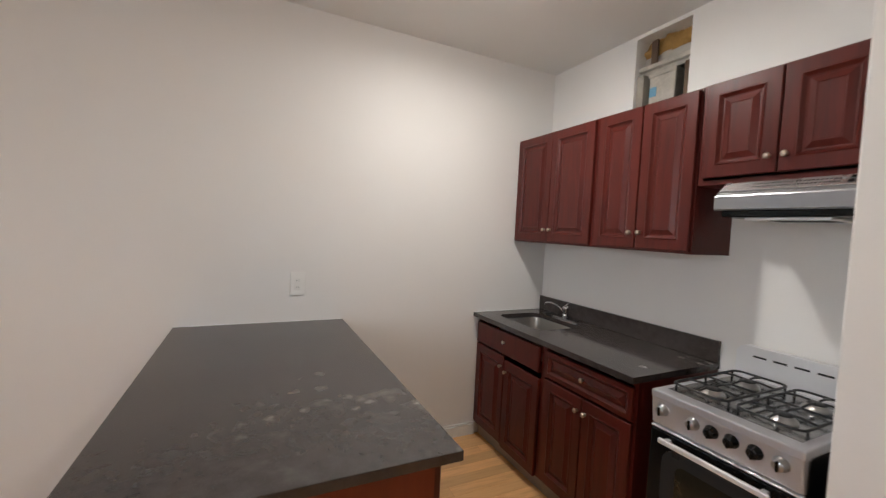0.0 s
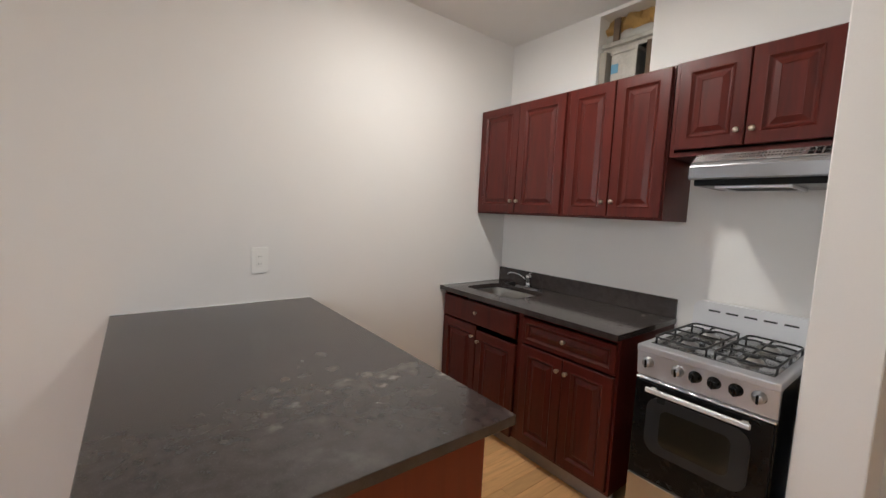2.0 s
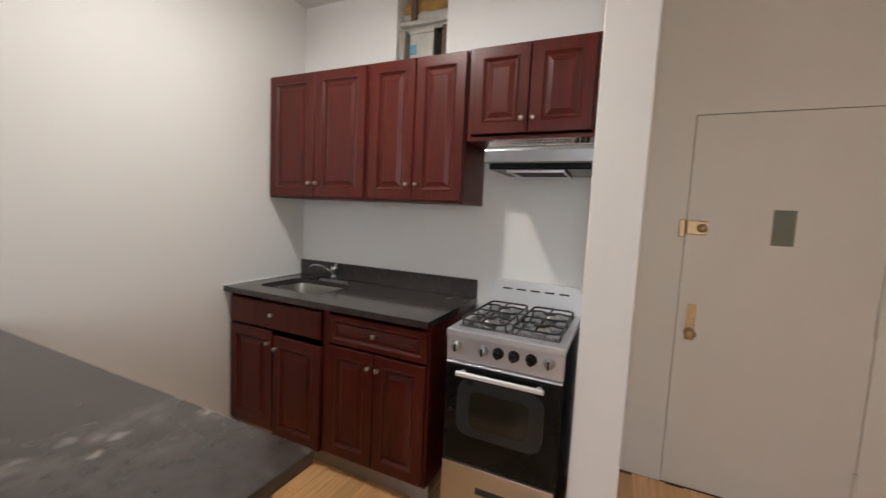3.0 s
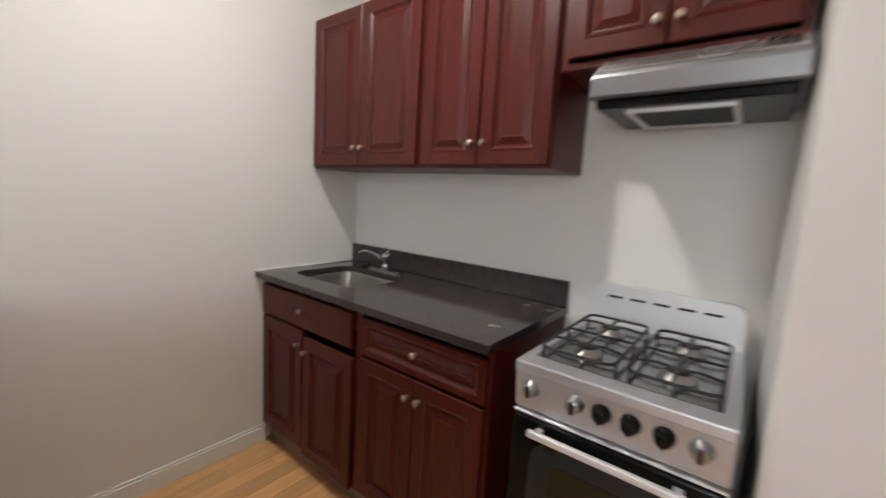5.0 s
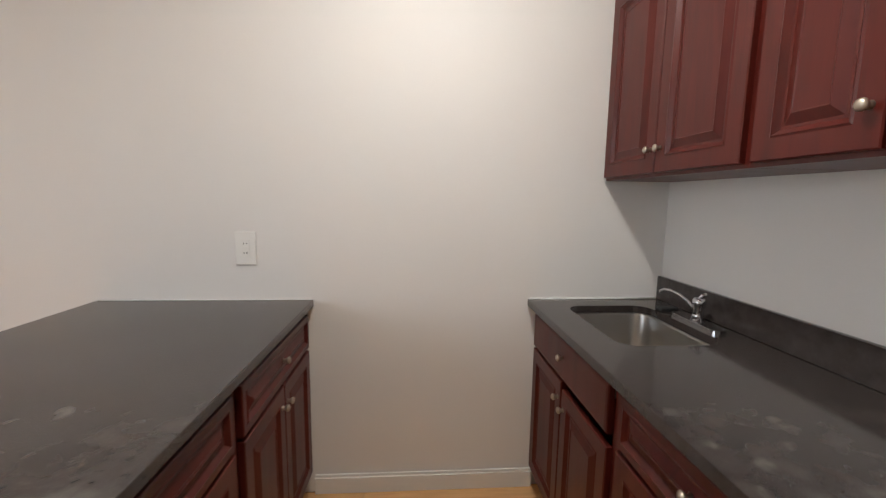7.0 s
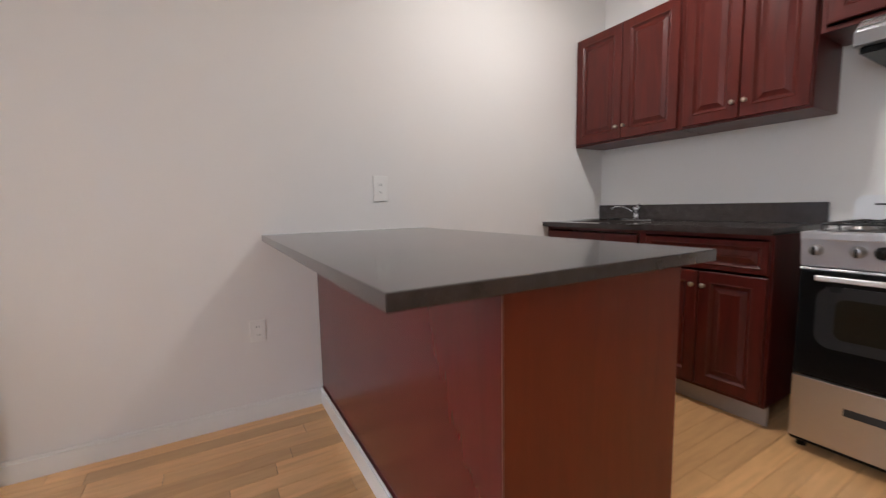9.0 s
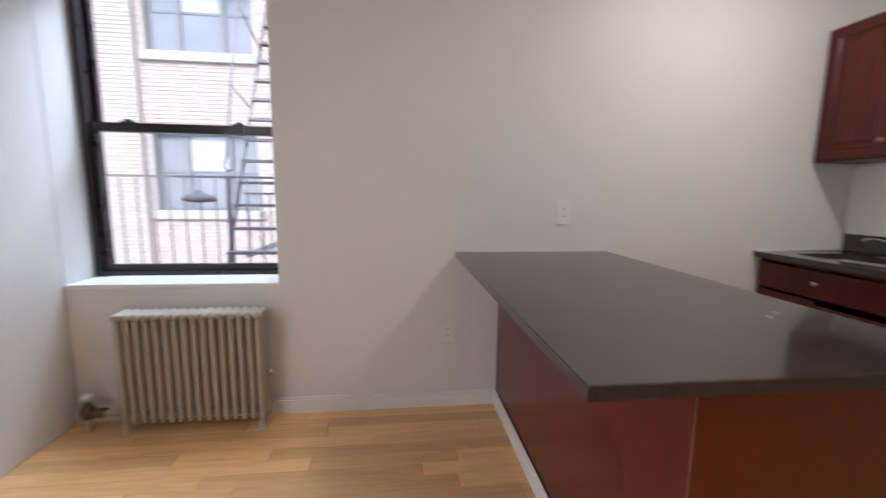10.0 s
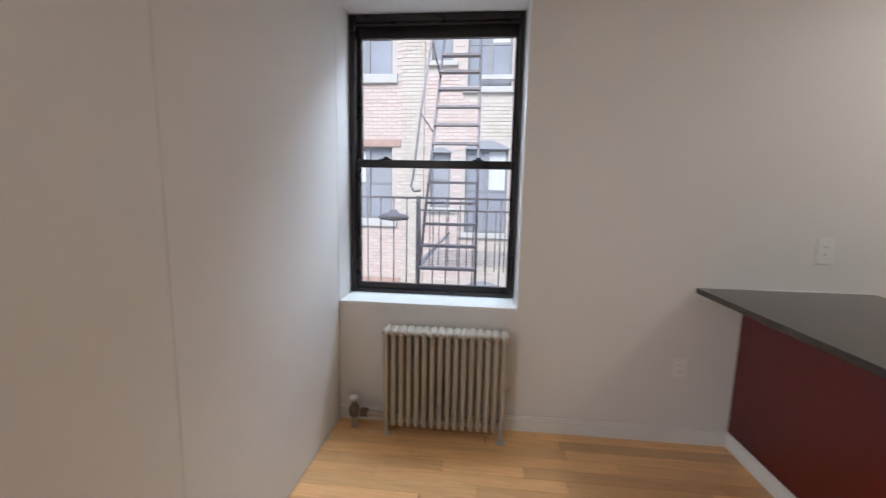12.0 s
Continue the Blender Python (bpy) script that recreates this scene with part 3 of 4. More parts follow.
def carcass(parent, w, h, depth, z0=0.0, stile=0.02, lid=True):
    """A box of boards with a face frame; the front of the frame at y = 0."""
    for x in (0.0, w - 0.016):
        part("side", box(x, x + 0.016, 0.018, depth, z0, h, 0.001), M_PANEL, parent)
    part("back", box(0.016, w - 0.016, depth - 0.008, depth, z0, h), M_CARCASS, parent)
    part("bottom", box(0.016, w - 0.016, 0.018, depth - 0.008, z0, z0 + 0.016), M_PANEL, parent)
    if lid:
        part("top", box(0.016, w - 0.016, 0.018, depth - 0.008, h - 0.016, h), M_CARCASS, parent)
    part("face_frame", boxes((0.0, stile, 0, 0.018, z0, h), (w - stile, w, 0, 0.018, z0, h), (stile, w - stile, 0, 0.018, z0, z0 + stile), (stile, w - stile, 0, 0.018, h - stile, h)), M_MAHOG, parent)


def wall_cabinet(m, w, h, depth, label, knob_z=0.092, gap=0.012, bottom=0.012, last=None):
    """gap, last: the strips of face frame that show before the first door and after the second."""
    c = thing("wall_cabinet", m, label, "cabinet", "wall cabinets")
    carcass(c, w, h, depth)
    last = gap if last is None else last
    dw = (w - gap - last - 0.006) / 2
    front("door", c, gap, bottom, dw, h - bottom - 0.008, knob=(dw - 0.025, knob_z - bottom))
    front("door", c, gap + dw + 0.006, bottom, dw, h - bottom - 0.008, knob=(0.025, knob_z - bottom))
    return c


UX = 1.791
wall_cabinet(pose(UX, 2.574, 1.447, 0, 0, -90), 0.758, 0.748, EAST - UX, "dark red mahogany double-door wall cabinet in the corner over the sink", gap=0.014, last=0.016)
wall_cabinet(pose(UX, 1.8145, 1.447, 0, 0, -90), 0.5865, 0.748, EAST - UX, "dark red mahogany double-door wall cabinet over the worktop", gap=0.016, last=0.008)
wall_cabinet(pose(UX, 1.222, 1.757, 0, 0, -90), 0.604, 0.441, EAST - UX, "short mahogany double-door wall cabinet above the range hood", knob_z=0.093, gap=0.022, bottom=0.03)

# base cabinets along the east wall
BX = 1.513


def base_cabinet(m, w, label, drop=0.0, flat_drawer=False, group="base cabinets", depth=0.57, tilt=0.0, gap=0.014, last=0.014):
    """gap, last: the strips of face frame that show before the first door and after the second."""
    c = thing("base_cabinet", m, label, "cabinet", group)
    carcass(c, w, 0.884, depth, 0.095, lid=False)
    part("toe_kick", box(0.0005, w - 0.0005, 0.035, 0.05, 0.0, 0.095, 0.001), M_KICK, c, "pale scuffed toe board")
    wide = w - gap - last
    dw = (wide - 0.005) / 2
    front("drawer_front", c, gap, 0.706, wide, 0.148, knob=(wide / 2, 0.081), rail=0.03, plain=flat_drawer)
    front("door", c, gap, 0.115, dw, 0.578, knob=(dw - 0.024, 0.508))
    front("door", c, gap + dw + 0.005, 0.115 - drop, dw, 0.578, knob=(0.024, 0.508), tilt=tilt)
    return c


base_cabinet(pose(BX, 2.572, 0, 0, 0, -90), 0.730, "dark mahogany sink cabinet with a flat drawer and sagging door", drop=0.022, tilt=0.6, flat_drawer=True, last=0.027)
base_cabinet(pose(BX, 1.8415, 0, 0, 0, -90), 0.6095, "dark red mahogany base cabinet with a drawer over two doors", gap=0.027)

SX0, SX1, SY0, SY1 = 1.592, 1.945, 1.995, 2.462
solid("worktop", slab_with_hole([(1.463, 1.226), (EAST - 0.001, 1.226), (EAST - 0.001, NORTH - 0.001), (1.463, NORTH - 0.001)], rounded(SX0, SX1, SY0, SY1, 0.07), 0.8845, 0.914),
      M_GRANITE_SMEAR, "polished black granite worktop with dried smears", "worktop")
solid("backsplash", box(EAST - 0.021, EAST - 0.0005, 1.228, NORTH - 0.002, 0.9145, 1.022, 0.002), M_GRANITE, "low black granite backsplash strip", "backsplash")
solid("caulk", tube([(1.47, NORTH - 0.003, 0.917), (2.06, NORTH - 0.003, 0.917)], 0.0045, 6), M_TRIM, "white caulk line behind the granite worktop", "caulk")

sink = thing("sink", pose(0, 0, 0.884), "undermounted stainless steel kitchen sink", "sink")
bm = bmesh.new()
loops = []
for grow, z, r in ((0.02, 0.0, 0.09), (0.004, -0.0005, 0.074), (0.0, -0.012, 0.07), (-0.012, -0.155, 0.065), (-0.03, -0.178, 0.05), (-0.13, -0.182, 0.03)):
    loops.append([bm.verts.new((x, y, z)) for x, y in rounded(SX0 - grow, SX1 + grow, SY0 - grow, SY1 + grow, r)])
for a, b in zip(loops, loops[1:]):
    for i in range(len(a)):
        j = (i + 1) % len(a)
        bm.faces.new((a[i], a[j], b[j], b[i])).smooth = True
bm.faces.new(loops[-1])
bmesh.ops.recalc_face_normals(bm, faces=bm.faces)
part("basin", bm, M_STEEL_V, sink)
part("drain", lathe([(0.0, -0.176), (0.02, -0.177), (0.036, -0.178), (0.043, -0.1815), (0.0, -0.1815)], 20, pose(1.77, 2.23, 0)), M_CHROME, sink, "chrome strainer")

tap = thing("faucet", pose(1.998, 2.212, 0.914), "chrome single-lever kitchen faucet with a low spout", "faucet")
part("deck_plate", prism(rounded(-0.028, 0.028, -0.122, 0.122, 0.027), 0.0, 0.012), M_CHROME, tap)
part("body", lathe([(0.0, 0.098), (0.016, 0.096), (0.022, 0.088), (0.0215, 0.070), (0.018, 0.062), (0.019, 0.03), (0.025, 0.012), (0.0, 0.012)], 20), M_CHROME, tap)
part("spout", tube([(-0.004, 0.012, 0.05), (-0.014, 0.045, 0.076), (-0.024, 0.08, 0.092), (-0.034, 0.115, 0.098), (-0.042, 0.143, 0.096), (-0.047, 0.158, 0.088), (-0.048, 0.162, 0.076)], 0.0056, 10), M_CHROME, tap)
part("lever", tube([(0.0, 0.0, 0.092), (0.008, -0.004, 0.106), (0.02, -0.01, 0.112)], 0.0065, 8), M_CHROME, tap)
solid("sponge", box(1.955, 2.03, 2.36, 2.40, 0.9145, 0.93, 0.004, 2), M_DARKSLOT, "small dark soap rest beside the faucet", "soap rest")

# ---- gas range ----
RW = 0.492
rng = thing("gas_range", pose(1.485, 1.131, 0, 0, 0, -90), "stainless and black four-burner gas range", "stove")
part("body", box(0.0, RW, 0.0, 0.575, 0.03, 0.875, 0.004), M_BLACK, rng, "black enamelled sides")
part("cooktop", boxes((-0.002, RW + 0.002, -0.03, 0.575, 0.875, 0.908, 0.006, 2)), M_FASCIA, rng, "stainless steel cooktop")
part("well", box(0.03, RW - 0.03, 0.03, 0.50, 0.9085, 0.9105), M_WELL, rng, "dark steel burner tray")
bm = bmesh.new()
prof = [(-0.030, 0.905), (0.02, 0.905), (0.02, 0.772), (0.008, 0.765), (-0.014, 0.772)]
a = [bm.verts.new((0.0, y, z)) for y, z in prof]
b = [bm.verts.new((RW, y, z)) for y, z in prof]
bm.faces.new(a)
bm.faces.new(list(reversed(b)))
for i in range(len(prof)):
    j = (i + 1) % len(prof)
    bm.faces.new((a[i], a[j], b[j], b[i]))
bmesh.ops.recalc_face_normals(bm, faces=bm.faces)
bmesh.ops.bevel(bm, geom=bm.edges[:], offset=0.003, segments=2, affect="EDGES")
part("control_panel", bm, M_FASCIA, rng, "stainless steel control panel")
for x, silver in ((0.048, True), (0.166, True), (0.231, False), (0.296, False), (0.366, False), (0.436, True)):
    m = pose(x, -0.0225, 0.838, 97, 0, 0)
    k = part("knob", lathe([(0.0, 0.024), (0.016, 0.024), (0.018, 0.021), (0.019, 0.006), (0.024, 0.002), (0.024, -0.002), (0.0, -0.002)], 24, m), M_BLACK if not silver else M_HOOD, rng, "black knob" if not silver else "steel knob with a dark pointer")
    part("pointer", box(-0.004, 0.004, -0.017, 0.017, 0.0, 0.031, 0.002), M_BLACK, k).matrix_local = m
oven = part("oven_door", box(0.004, RW - 0.004, -0.026, 0.0, 0.325, 0.755, 0.006, 2), M_BLACK, rng, "black glass oven door")
part("window_rim", prism(rounded(0.062, RW - 0.062, -0.70, -0.455, 0.055), 0.0, 0.004, pose(0, -0.0262, 0, 90, 0, 0) @ Matrix.Scale(-1, 4, (0, 1, 0))), M_OVENRIM, oven, "grey rounded rim")
part("window", prism(rounded(0.12, RW - 0.12, -0.655, -0.497, 0.03), 0.0, 0.002, pose(0, -0.0302, 0, 90, 0, 0) @ Matrix.Scale(-1, 4, (0, 1, 0))), M_OVEN, oven, "dark oven window")
part("oven_handle", boxes((0.062, RW - 0.062, -0.066, -0.050, 0.722, 0.742, 0.005, 3), (0.075, 0.095, -0.052, -0.026, 0.725, 0.739, 0.002), (RW - 0.095, RW - 0.075, -0.052, -0.026, 0.725, 0.739, 0.002)), M_STEEL, rng, "steel bar handle")
part("trim_lip", box(0.001, RW - 0.001, -0.0205, 0.004, 0.7575, 0.7655, 0.002), M_STEEL, rng, "bright steel lip")
dr = part("drawer", box(0.004, RW - 0.004, -0.026, 0.0, 0.055, 0.318, 0.004, 2), M_DRAWER, rng, "warm steel storage drawer")
part("pull", boxes((0.165, RW - 0.165, -0.0275, -0.024, 0.205, 0.235, 0.001)), M_DARKSLOT, dr, "dark recessed pull")
for x in (0.03, RW - 0.03):
    for y in (0.04, 0.53):
        part("foot", lathe([(0.0, 0.03), (0.016, 0.03), (0.018, 0.0), (0.0, 0.0)], 12, pose(x, y, 0)), M_BLACK, rng)
guard = part("backguard", prism([(0.006, 0.905)] + [(x, y) for x, y in rounded(0.006, RW - 0.006, 0.905, 1.05, 0.04, 5) if y > 0.95][::-1] + [(RW - 0.006, 0.905)], -0.575, -0.535, pose(0, 0, 0, 90, 0, 0)), M_STEEL, rng, "stainless backguard with vent slots")
for i in range(5):
    x = 0.075 + i * 0.075
    part("vent_slot", box(x, x + 0.05, 0.533, 0.5345, 1.004, 1.012), M_DARKSLOT, guard)
for cx in (0.132, RW - 0.132):
    for cy in (0.145, 0.385):
        part("burner", lathe([(0.0, 0.932), (0.028, 0.932), (0.032, 0.928), (0.032, 0.922), (0.042, 0.920), (0.045, 0.911), (0.0, 0.911)], 24, pose(cx, cy, 0)), M_BURNER, rng, "burner with a dark cap")
        part("cap", lathe([(0.0, 0.938), (0.026, 0.937), (0.029, 0.934), (0.029, 0.9325), (0.0, 0.9325)], 24, pose(cx, cy, 0)), M_IRON, rng)
    g = bmesh.new()
    x0, x1, y0, y1, z = cx - 0.098, cx + 0.098, 0.04, 0.49, 0.936
    add_tube(g, [(x, y, z) for x, y in rounded(x0, x1, y0, y1, 0.03, 3)], 0.0048, 6, True)
    add_tube(g, [(x0, 0.265, z), (x1, 0.265, z)], 0.0045, 6)
    for cy in (0.145, 0.385):
        for dx, dy in ((1, 0), (-1, 0), (0, 1), (0, -1)):
            ex, ey = cx + dx * 0.095, cy + dy * (0.105 if dy * (cy - 0.265) > 0 else 0.12)
            add_tube(g, [(cx + dx * 0.022, cy + dy * 0.022, z + 0.004), (cx + dx * 0.05, cy + dy * 0.05, z + 0.006), (ex, ey, z)], 0.0045, 6)
    for x, y in ((x0, y0 + 0.03), (x1, y0 + 0.03), (x0, y1 - 0.03), (x1, y1 - 0.03), (x0, 0.265), (x1, 0.265)):
        add_tube(g, [(x, y, z), (x, y, 0.911)], 0.0045, 6)
    part("grate", g, M_IRON, rng, "black cast iron grate")

# ---- range hood ----
hood = thing("range_hood", pose(0, 0, 0), "stainless under-cabinet range hood with a dark underside", "range hood")
HY0, HY1 = 0.612, 1.088
part("canopy", extrude_profile([(EAST, 1.7545), (1.768, 1.7545), (1.712, 1.711), (1.705, 1.707), (1.704, 1.700), (1.692, 1.697), (1.69, 1.692), (1.69, 1.642), (1.70, 1.636), (1.715, 1.640), (EAST, 1.640)], HY0, HY1), M_HOOD, hood)
part("underside", box(1.722, 2.07, HY0 + 0.012, HY1 - 0.012, 1.612, 1.6395, 0.004), M_BLACK, hood, "dark flat underside")
part("light_frame", boxes((1.745, 1.758, 0.735, 1.0, 1.600, 1.6125, 0.003), (2.005, 2.018, 0.735, 1.0, 1.600, 1.6125, 0.003),
                          (1.758, 2.005, 0.735, 0.748, 1.600, 1.6125, 0.003), (1.758, 2.005, 0.987, 1.0, 1.600, 1.6125, 0.003)), M_STEEL, hood, "steel filter frame")
part("filter", box(1.76, 2.003, 0.75, 0.985, 1.606, 1.6115), M_DARKSLOT, hood, "dark grease filter")
tilt = math.degrees(math.atan2(1.7545 - 1.711, 1.768 - 1.712))
grille = part("grille", box(-0.031, 0.031, -0.235, 0.235, 0.0, 0.003, 0.001), M_GRILLE, hood, "pale louvred vent strip")
grille.matrix_local = pose(1.7397, 0.850, 1.7333, 0, -tilt, 0)
for i in range(22):
    for x in (-0.014, 0.006):
        part("vent_slot", box(x, x + 0.007, 0.12 - i * 0.012, 0.127 - i * 0.012, 0.003, 0.0038), M_DARKSLOT, grille)
for i in range(3):
    for x in (-0.02, 0.006):
        part("switch", box(x, x + 0.016, -0.168 - i * 0.022, -0.152 - i * 0.022, 0.0025, 0.006, 0.001), M_BLACK, grille, "dark push button")

# ---- opening with ducts ----
duct = thing("duct", pose(EAST + 0.05, 1.645, VZ0 - 0.01), "galvanised sheet metal duct inside the wall opening", "duct")
part("casing", boxes((0.0, 0.2, -0.03, 0.135, 0.0, 0.385, 0.004), (-0.006, 0.206, -0.036, 0.141, 0.37, 0.394, 0.003)), M_GALV, duct)
part("tape", box(-0.0035, -0.0005, 0.085, 0.130, 0.255, 0.31), M_BLUE, duct, "strip of blue tape")
solid("channel", boxes((EAST + 0.03, EAST + 0.06, VY0 + 0.001, VY1 - 0.001, 2.530, 2.556, 0.003), (EAST + 0.06, EAST + 0.07, VY0 + 0.001, VY1 - 0.001, 2.505, 2.565, 0.002)), M_GALV, "grey metal channel across the wall opening", "bracket")
wrap = bmesh.new()
add_tube(wrap, [(EAST + 0.13, VY0 - 0.04 + i * 0.02, 2.672 + 0.012 * math.sin(i * 1.3)) for i in range(22)], 0.055, 18)
for v in wrap.verts:
    v.co += 0.03 * noise.noise_vector(v.co * 13) + 0.012 * noise.noise_vector(v.co * 40)
solid("insulation", wrap, M_INSUL, "ragged yellow insulation stuffed under the slab", "insulation")
solid("pipe", tube([(EAST + 0.13, VY0 - 0.05, 2.585), (EAST + 0.13, 1.60, 2.60), (EAST + 0.13, 1.72, 2.605), (EAST + 0.13, VY1 + 0.05, 2.60)], 0.045, 16), M_FOIL, "pale wrapped pipe in the wall opening", "pipe")
solid("strap", box(EAST + 0.04, EAST + 0.055, 1.735, 1.775, 2.56, 2.70, 0.002), M_STUD, "dark hanging strap in the wall opening", "strap")

solid("stud", box(EAST + 0.02, EAST + 0.10, VY1 - 0.048, VY1 - 0.002, VZ0, 2.5045, 0.002), M_RAW, "pale dusty stud in the wall opening", "stud")
solid("stud", box(EAST + 0.03, EAST + 0.11, VY0 + 0.002, VY0 + 0.045, VZ0, 2.5045, 0.002), M_STUD, "rough brown wooden stud in the wall opening", "stud")

# ---- peninsula ----
PX = 0.494
base_cabinet(pose(PX - 0.02, 1.068, 0, 0, 0, 90), 0.800, "dark mahogany peninsula base cabinet with a drawer over two doors", group="peninsula cabinets", depth=0.57, last=0.025)
base_cabinet(pose(PX - 0.02, 1.869, 0, 0, 0, 90), 0.703, "dark mahogany peninsula base cabinet by the wall", group="peninsula cabinets", depth=0.57, gap=0.026)
solid("back_panel", box(-0.128, -0.108, 1.0528, NORTH - 0.001, 0.0, 0.884, 0.0015), M_BACK, "glossy mahogany veneer panel on the peninsula's back", "panel")
end = thing("end_panel", pose(0, 0, 0), "mahogany veneer end panel of the peninsula", "panel")
part("sheet", boxes((-0.1243, 0.456, 1.0485, 1.0523, 0.0, 0.884), (-0.1075, 0.456, 1.0523, 1.066, 0.0, 0.884)), M_END, end)
part("edge_strip", box(-0.1292, -0.1245, 1.0478, 1.0523, 0.0, 0.884, 0.0008), M_EDGE, end, "thin pale veneer edge")
pen = solid("worktop", box(-0.380, 0.512, 0.992, NORTH - 0.001, 0.8845, 0.914, 0.0016, 1), M_GRANITE_DUST, "black granite peninsula top with pale dried smears", "worktop")
solid("caulk", tube([(-0.375, NORTH - 0.002, 0.916), (0.505, NORTH - 0.002, 0.916)], 0.0035, 6), M_TRIM, "white caulk line behind the peninsula top", "caulk")


# ---- wall outlets ----
def outlet(m, label, w=0.084, h=0.14):
    o = thing("wall_outlet", m, label, "outlet", "wall outlets")
    part("cover_plate", box(-w / 2, w / 2, -0.0065, -0.0005, -h / 2, h / 2, 0.002, 2), M_PLASTIC, o)
    f = part("socket_face", box(-0.017, 0.017, -0.009, -0.0065, -0.034, 0.034, 0.001), M_PLASTIC, o)
    for z in (-0.02, 0.02):
        for x in (-0.006, 0.006):
            part("slot", box(x - 0.0012, x + 0.0012, -0.0097, -0.0089, z - 0.004, z + 0.004), M_DARKSLOT, f)
    part("button", box(-0.008, 0.008, -0.0105, -0.0089, -0.005, 0.005, 0.001), M_PLASTIC, f)
    return o


outlet(pose(0.238, NORTH, 1.140), "white wall outlet above the peninsula top")
outlet(pose(-0.424, NORTH, 0.448), "white wall outlet low on the wall beside the peninsula", 0.072, 0.108)

# ---- radiator ----
rad = thing("radiator", pose(-2.105, 2.422, 0), "old cream-painted cast iron column radiator under the window", "radiator")
N, PITCH = 16, 0.0445
sec = bmesh.new()
for y in (0.014, 0.058, 0.102):
    add_tube(sec, [(0, y, 0.062), (0, y, 0.070), (0, y, 0.12), (0, y, 0.35), (0, y, 0.57), (0, y, 0.602)], 0.0148, 10)
    add_lathe(sec, [(0.0, 0.052), (0.008, 0.055), (0.0148, 0.066)], 10, pose(0, y, 0))
for z, s, y0, y1, wide in ((0.098, 0.02, 0.026, 0.092, 0.015), (0.612, 0.024, -0.004, 0.12, 0.020)):
    loop = rounded(y0, y1, z - s * 0.75, z + s * 0.85, 0.015, 4)
    mid = (y0 + y1) / 2
    a = [sec.verts.new((-wide, mid + (y - mid) * 0.9, z + (q - z) * 0.55)) for y, q in loop]
    b = [sec.verts.new((wide, mid + (y - mid) * 0.9, z + (q - z) * 0.55)) for y, q in loop]
    c = [sec.verts.new((0.0, mid + (y - mid) * 1.08, z + (q - z) * 1.1)) for y, q in loop]
    for i in range(len(loop)):
        j = (i + 1) % len(loop)
        sec.faces.new((a[i], a[j], c[j], c[i]))
        sec.faces.new((c[i], c[j], b[j], b[i]))
    sec.faces.new(a)
    sec.faces.new(list(reversed(b)))
bmesh.ops.recalc_face_normals(sec, faces=sec.faces)
first = part("section", sec, M_RAD, rad)
first.location.x = PITCH / 2
for i in range(1, N):
    s = first.copy()
    scene.collection.objects.link(s)
    s.location.x = PITCH * (i + 0.5)
for z in (0.59, 0.08):
    part("hub", box(PITCH / 2, PITCH * (N - 0.5), 0.045, 0.071, z, z + 0.025, 0.006), M_RAD, rad)
for x in (PITCH / 2, PITCH * (N - 0.5)):
    for y in (0.012, 0.104):
        part("leg", lathe([(0.0, 0.1), (0.013, 0.1), (0.011, 0.05), (0.013, 0.018), (0.021, 0.008), (0.021, 0.0), (0.0, 0.0)], 12, pose(x, y, 0)), M_RAD, rad)
part("foot", boxes((PITCH * (N - 0.5) - 0.03, PITCH * (N - 0.5) + 0.022, -0.022, 0.03, 0.0, 0.012, 0.004), (PITCH * (N - 0.5) - 0.008, PITCH * (N - 0.5) + 0.012, -0.008, 0.02, 0.012, 0.03, 0.004)), M_RAD, rad, "splayed iron foot")
part("air_valve", boxes((PITCH * N - 0.004, PITCH * N + 0.012, 0.05, 0.066, 0.282, 0.298, 0.003), (PITCH * N + 0.010, PITCH * N + 0.022, 0.052, 0.064, 0.276, 0.312, 0.004)), M_CHROME, rad, "small metal air valve")
valve = thing("radiator_valve", pose(-2.285, 2.48, 0), "old dark steam valve with a white handle on the radiator pipe", "valve")
part("riser", tube([(0, 0, 0), (0, 0, 0.09)], 0.016, 12), M_RAD, valve)
part("body", lathe([(0.0, 0.155), (0.014, 0.155), (0.018, 0.14), (0.03, 0.125), (0.033, 0.10), (0.028, 0.075), (0.018, 0.07), (0.0, 0.07)], 16), M_VALVE, valve)
part("union", tube([(0.02, 0, 0.10), (0.06, 0, 0.096), (0.10, 0, 0.094), (0.185, 0, 0.094)], 0.017, 12), M_RAD, valve)
part("nut", tube([(0.04, 0, 0.098), (0.085, 0, 0.096)], 0.026, 6), M_VALVE, valve)
part("handle", lathe([(0.0, 0.2), (0.02, 0.198), (0.028, 0.19), (0.026, 0.18), (0.01, 0.174), (0.008, 0.155), (0.0, 0.155)], 16), M_PLASTIC, valve, "white valve handle")

# ---- outside ----
structure("ground", box(-400, 400, -400, 400, -6.4, -6.0), M_GROUND, "grey concrete yard")
FY = 9.0
house = thing("apartment_building", pose(0, FY, -6.0), "pink and whitewashed brick apartment building across the courtyard", "building")
HZ, ROOF = 6.0, 11.3


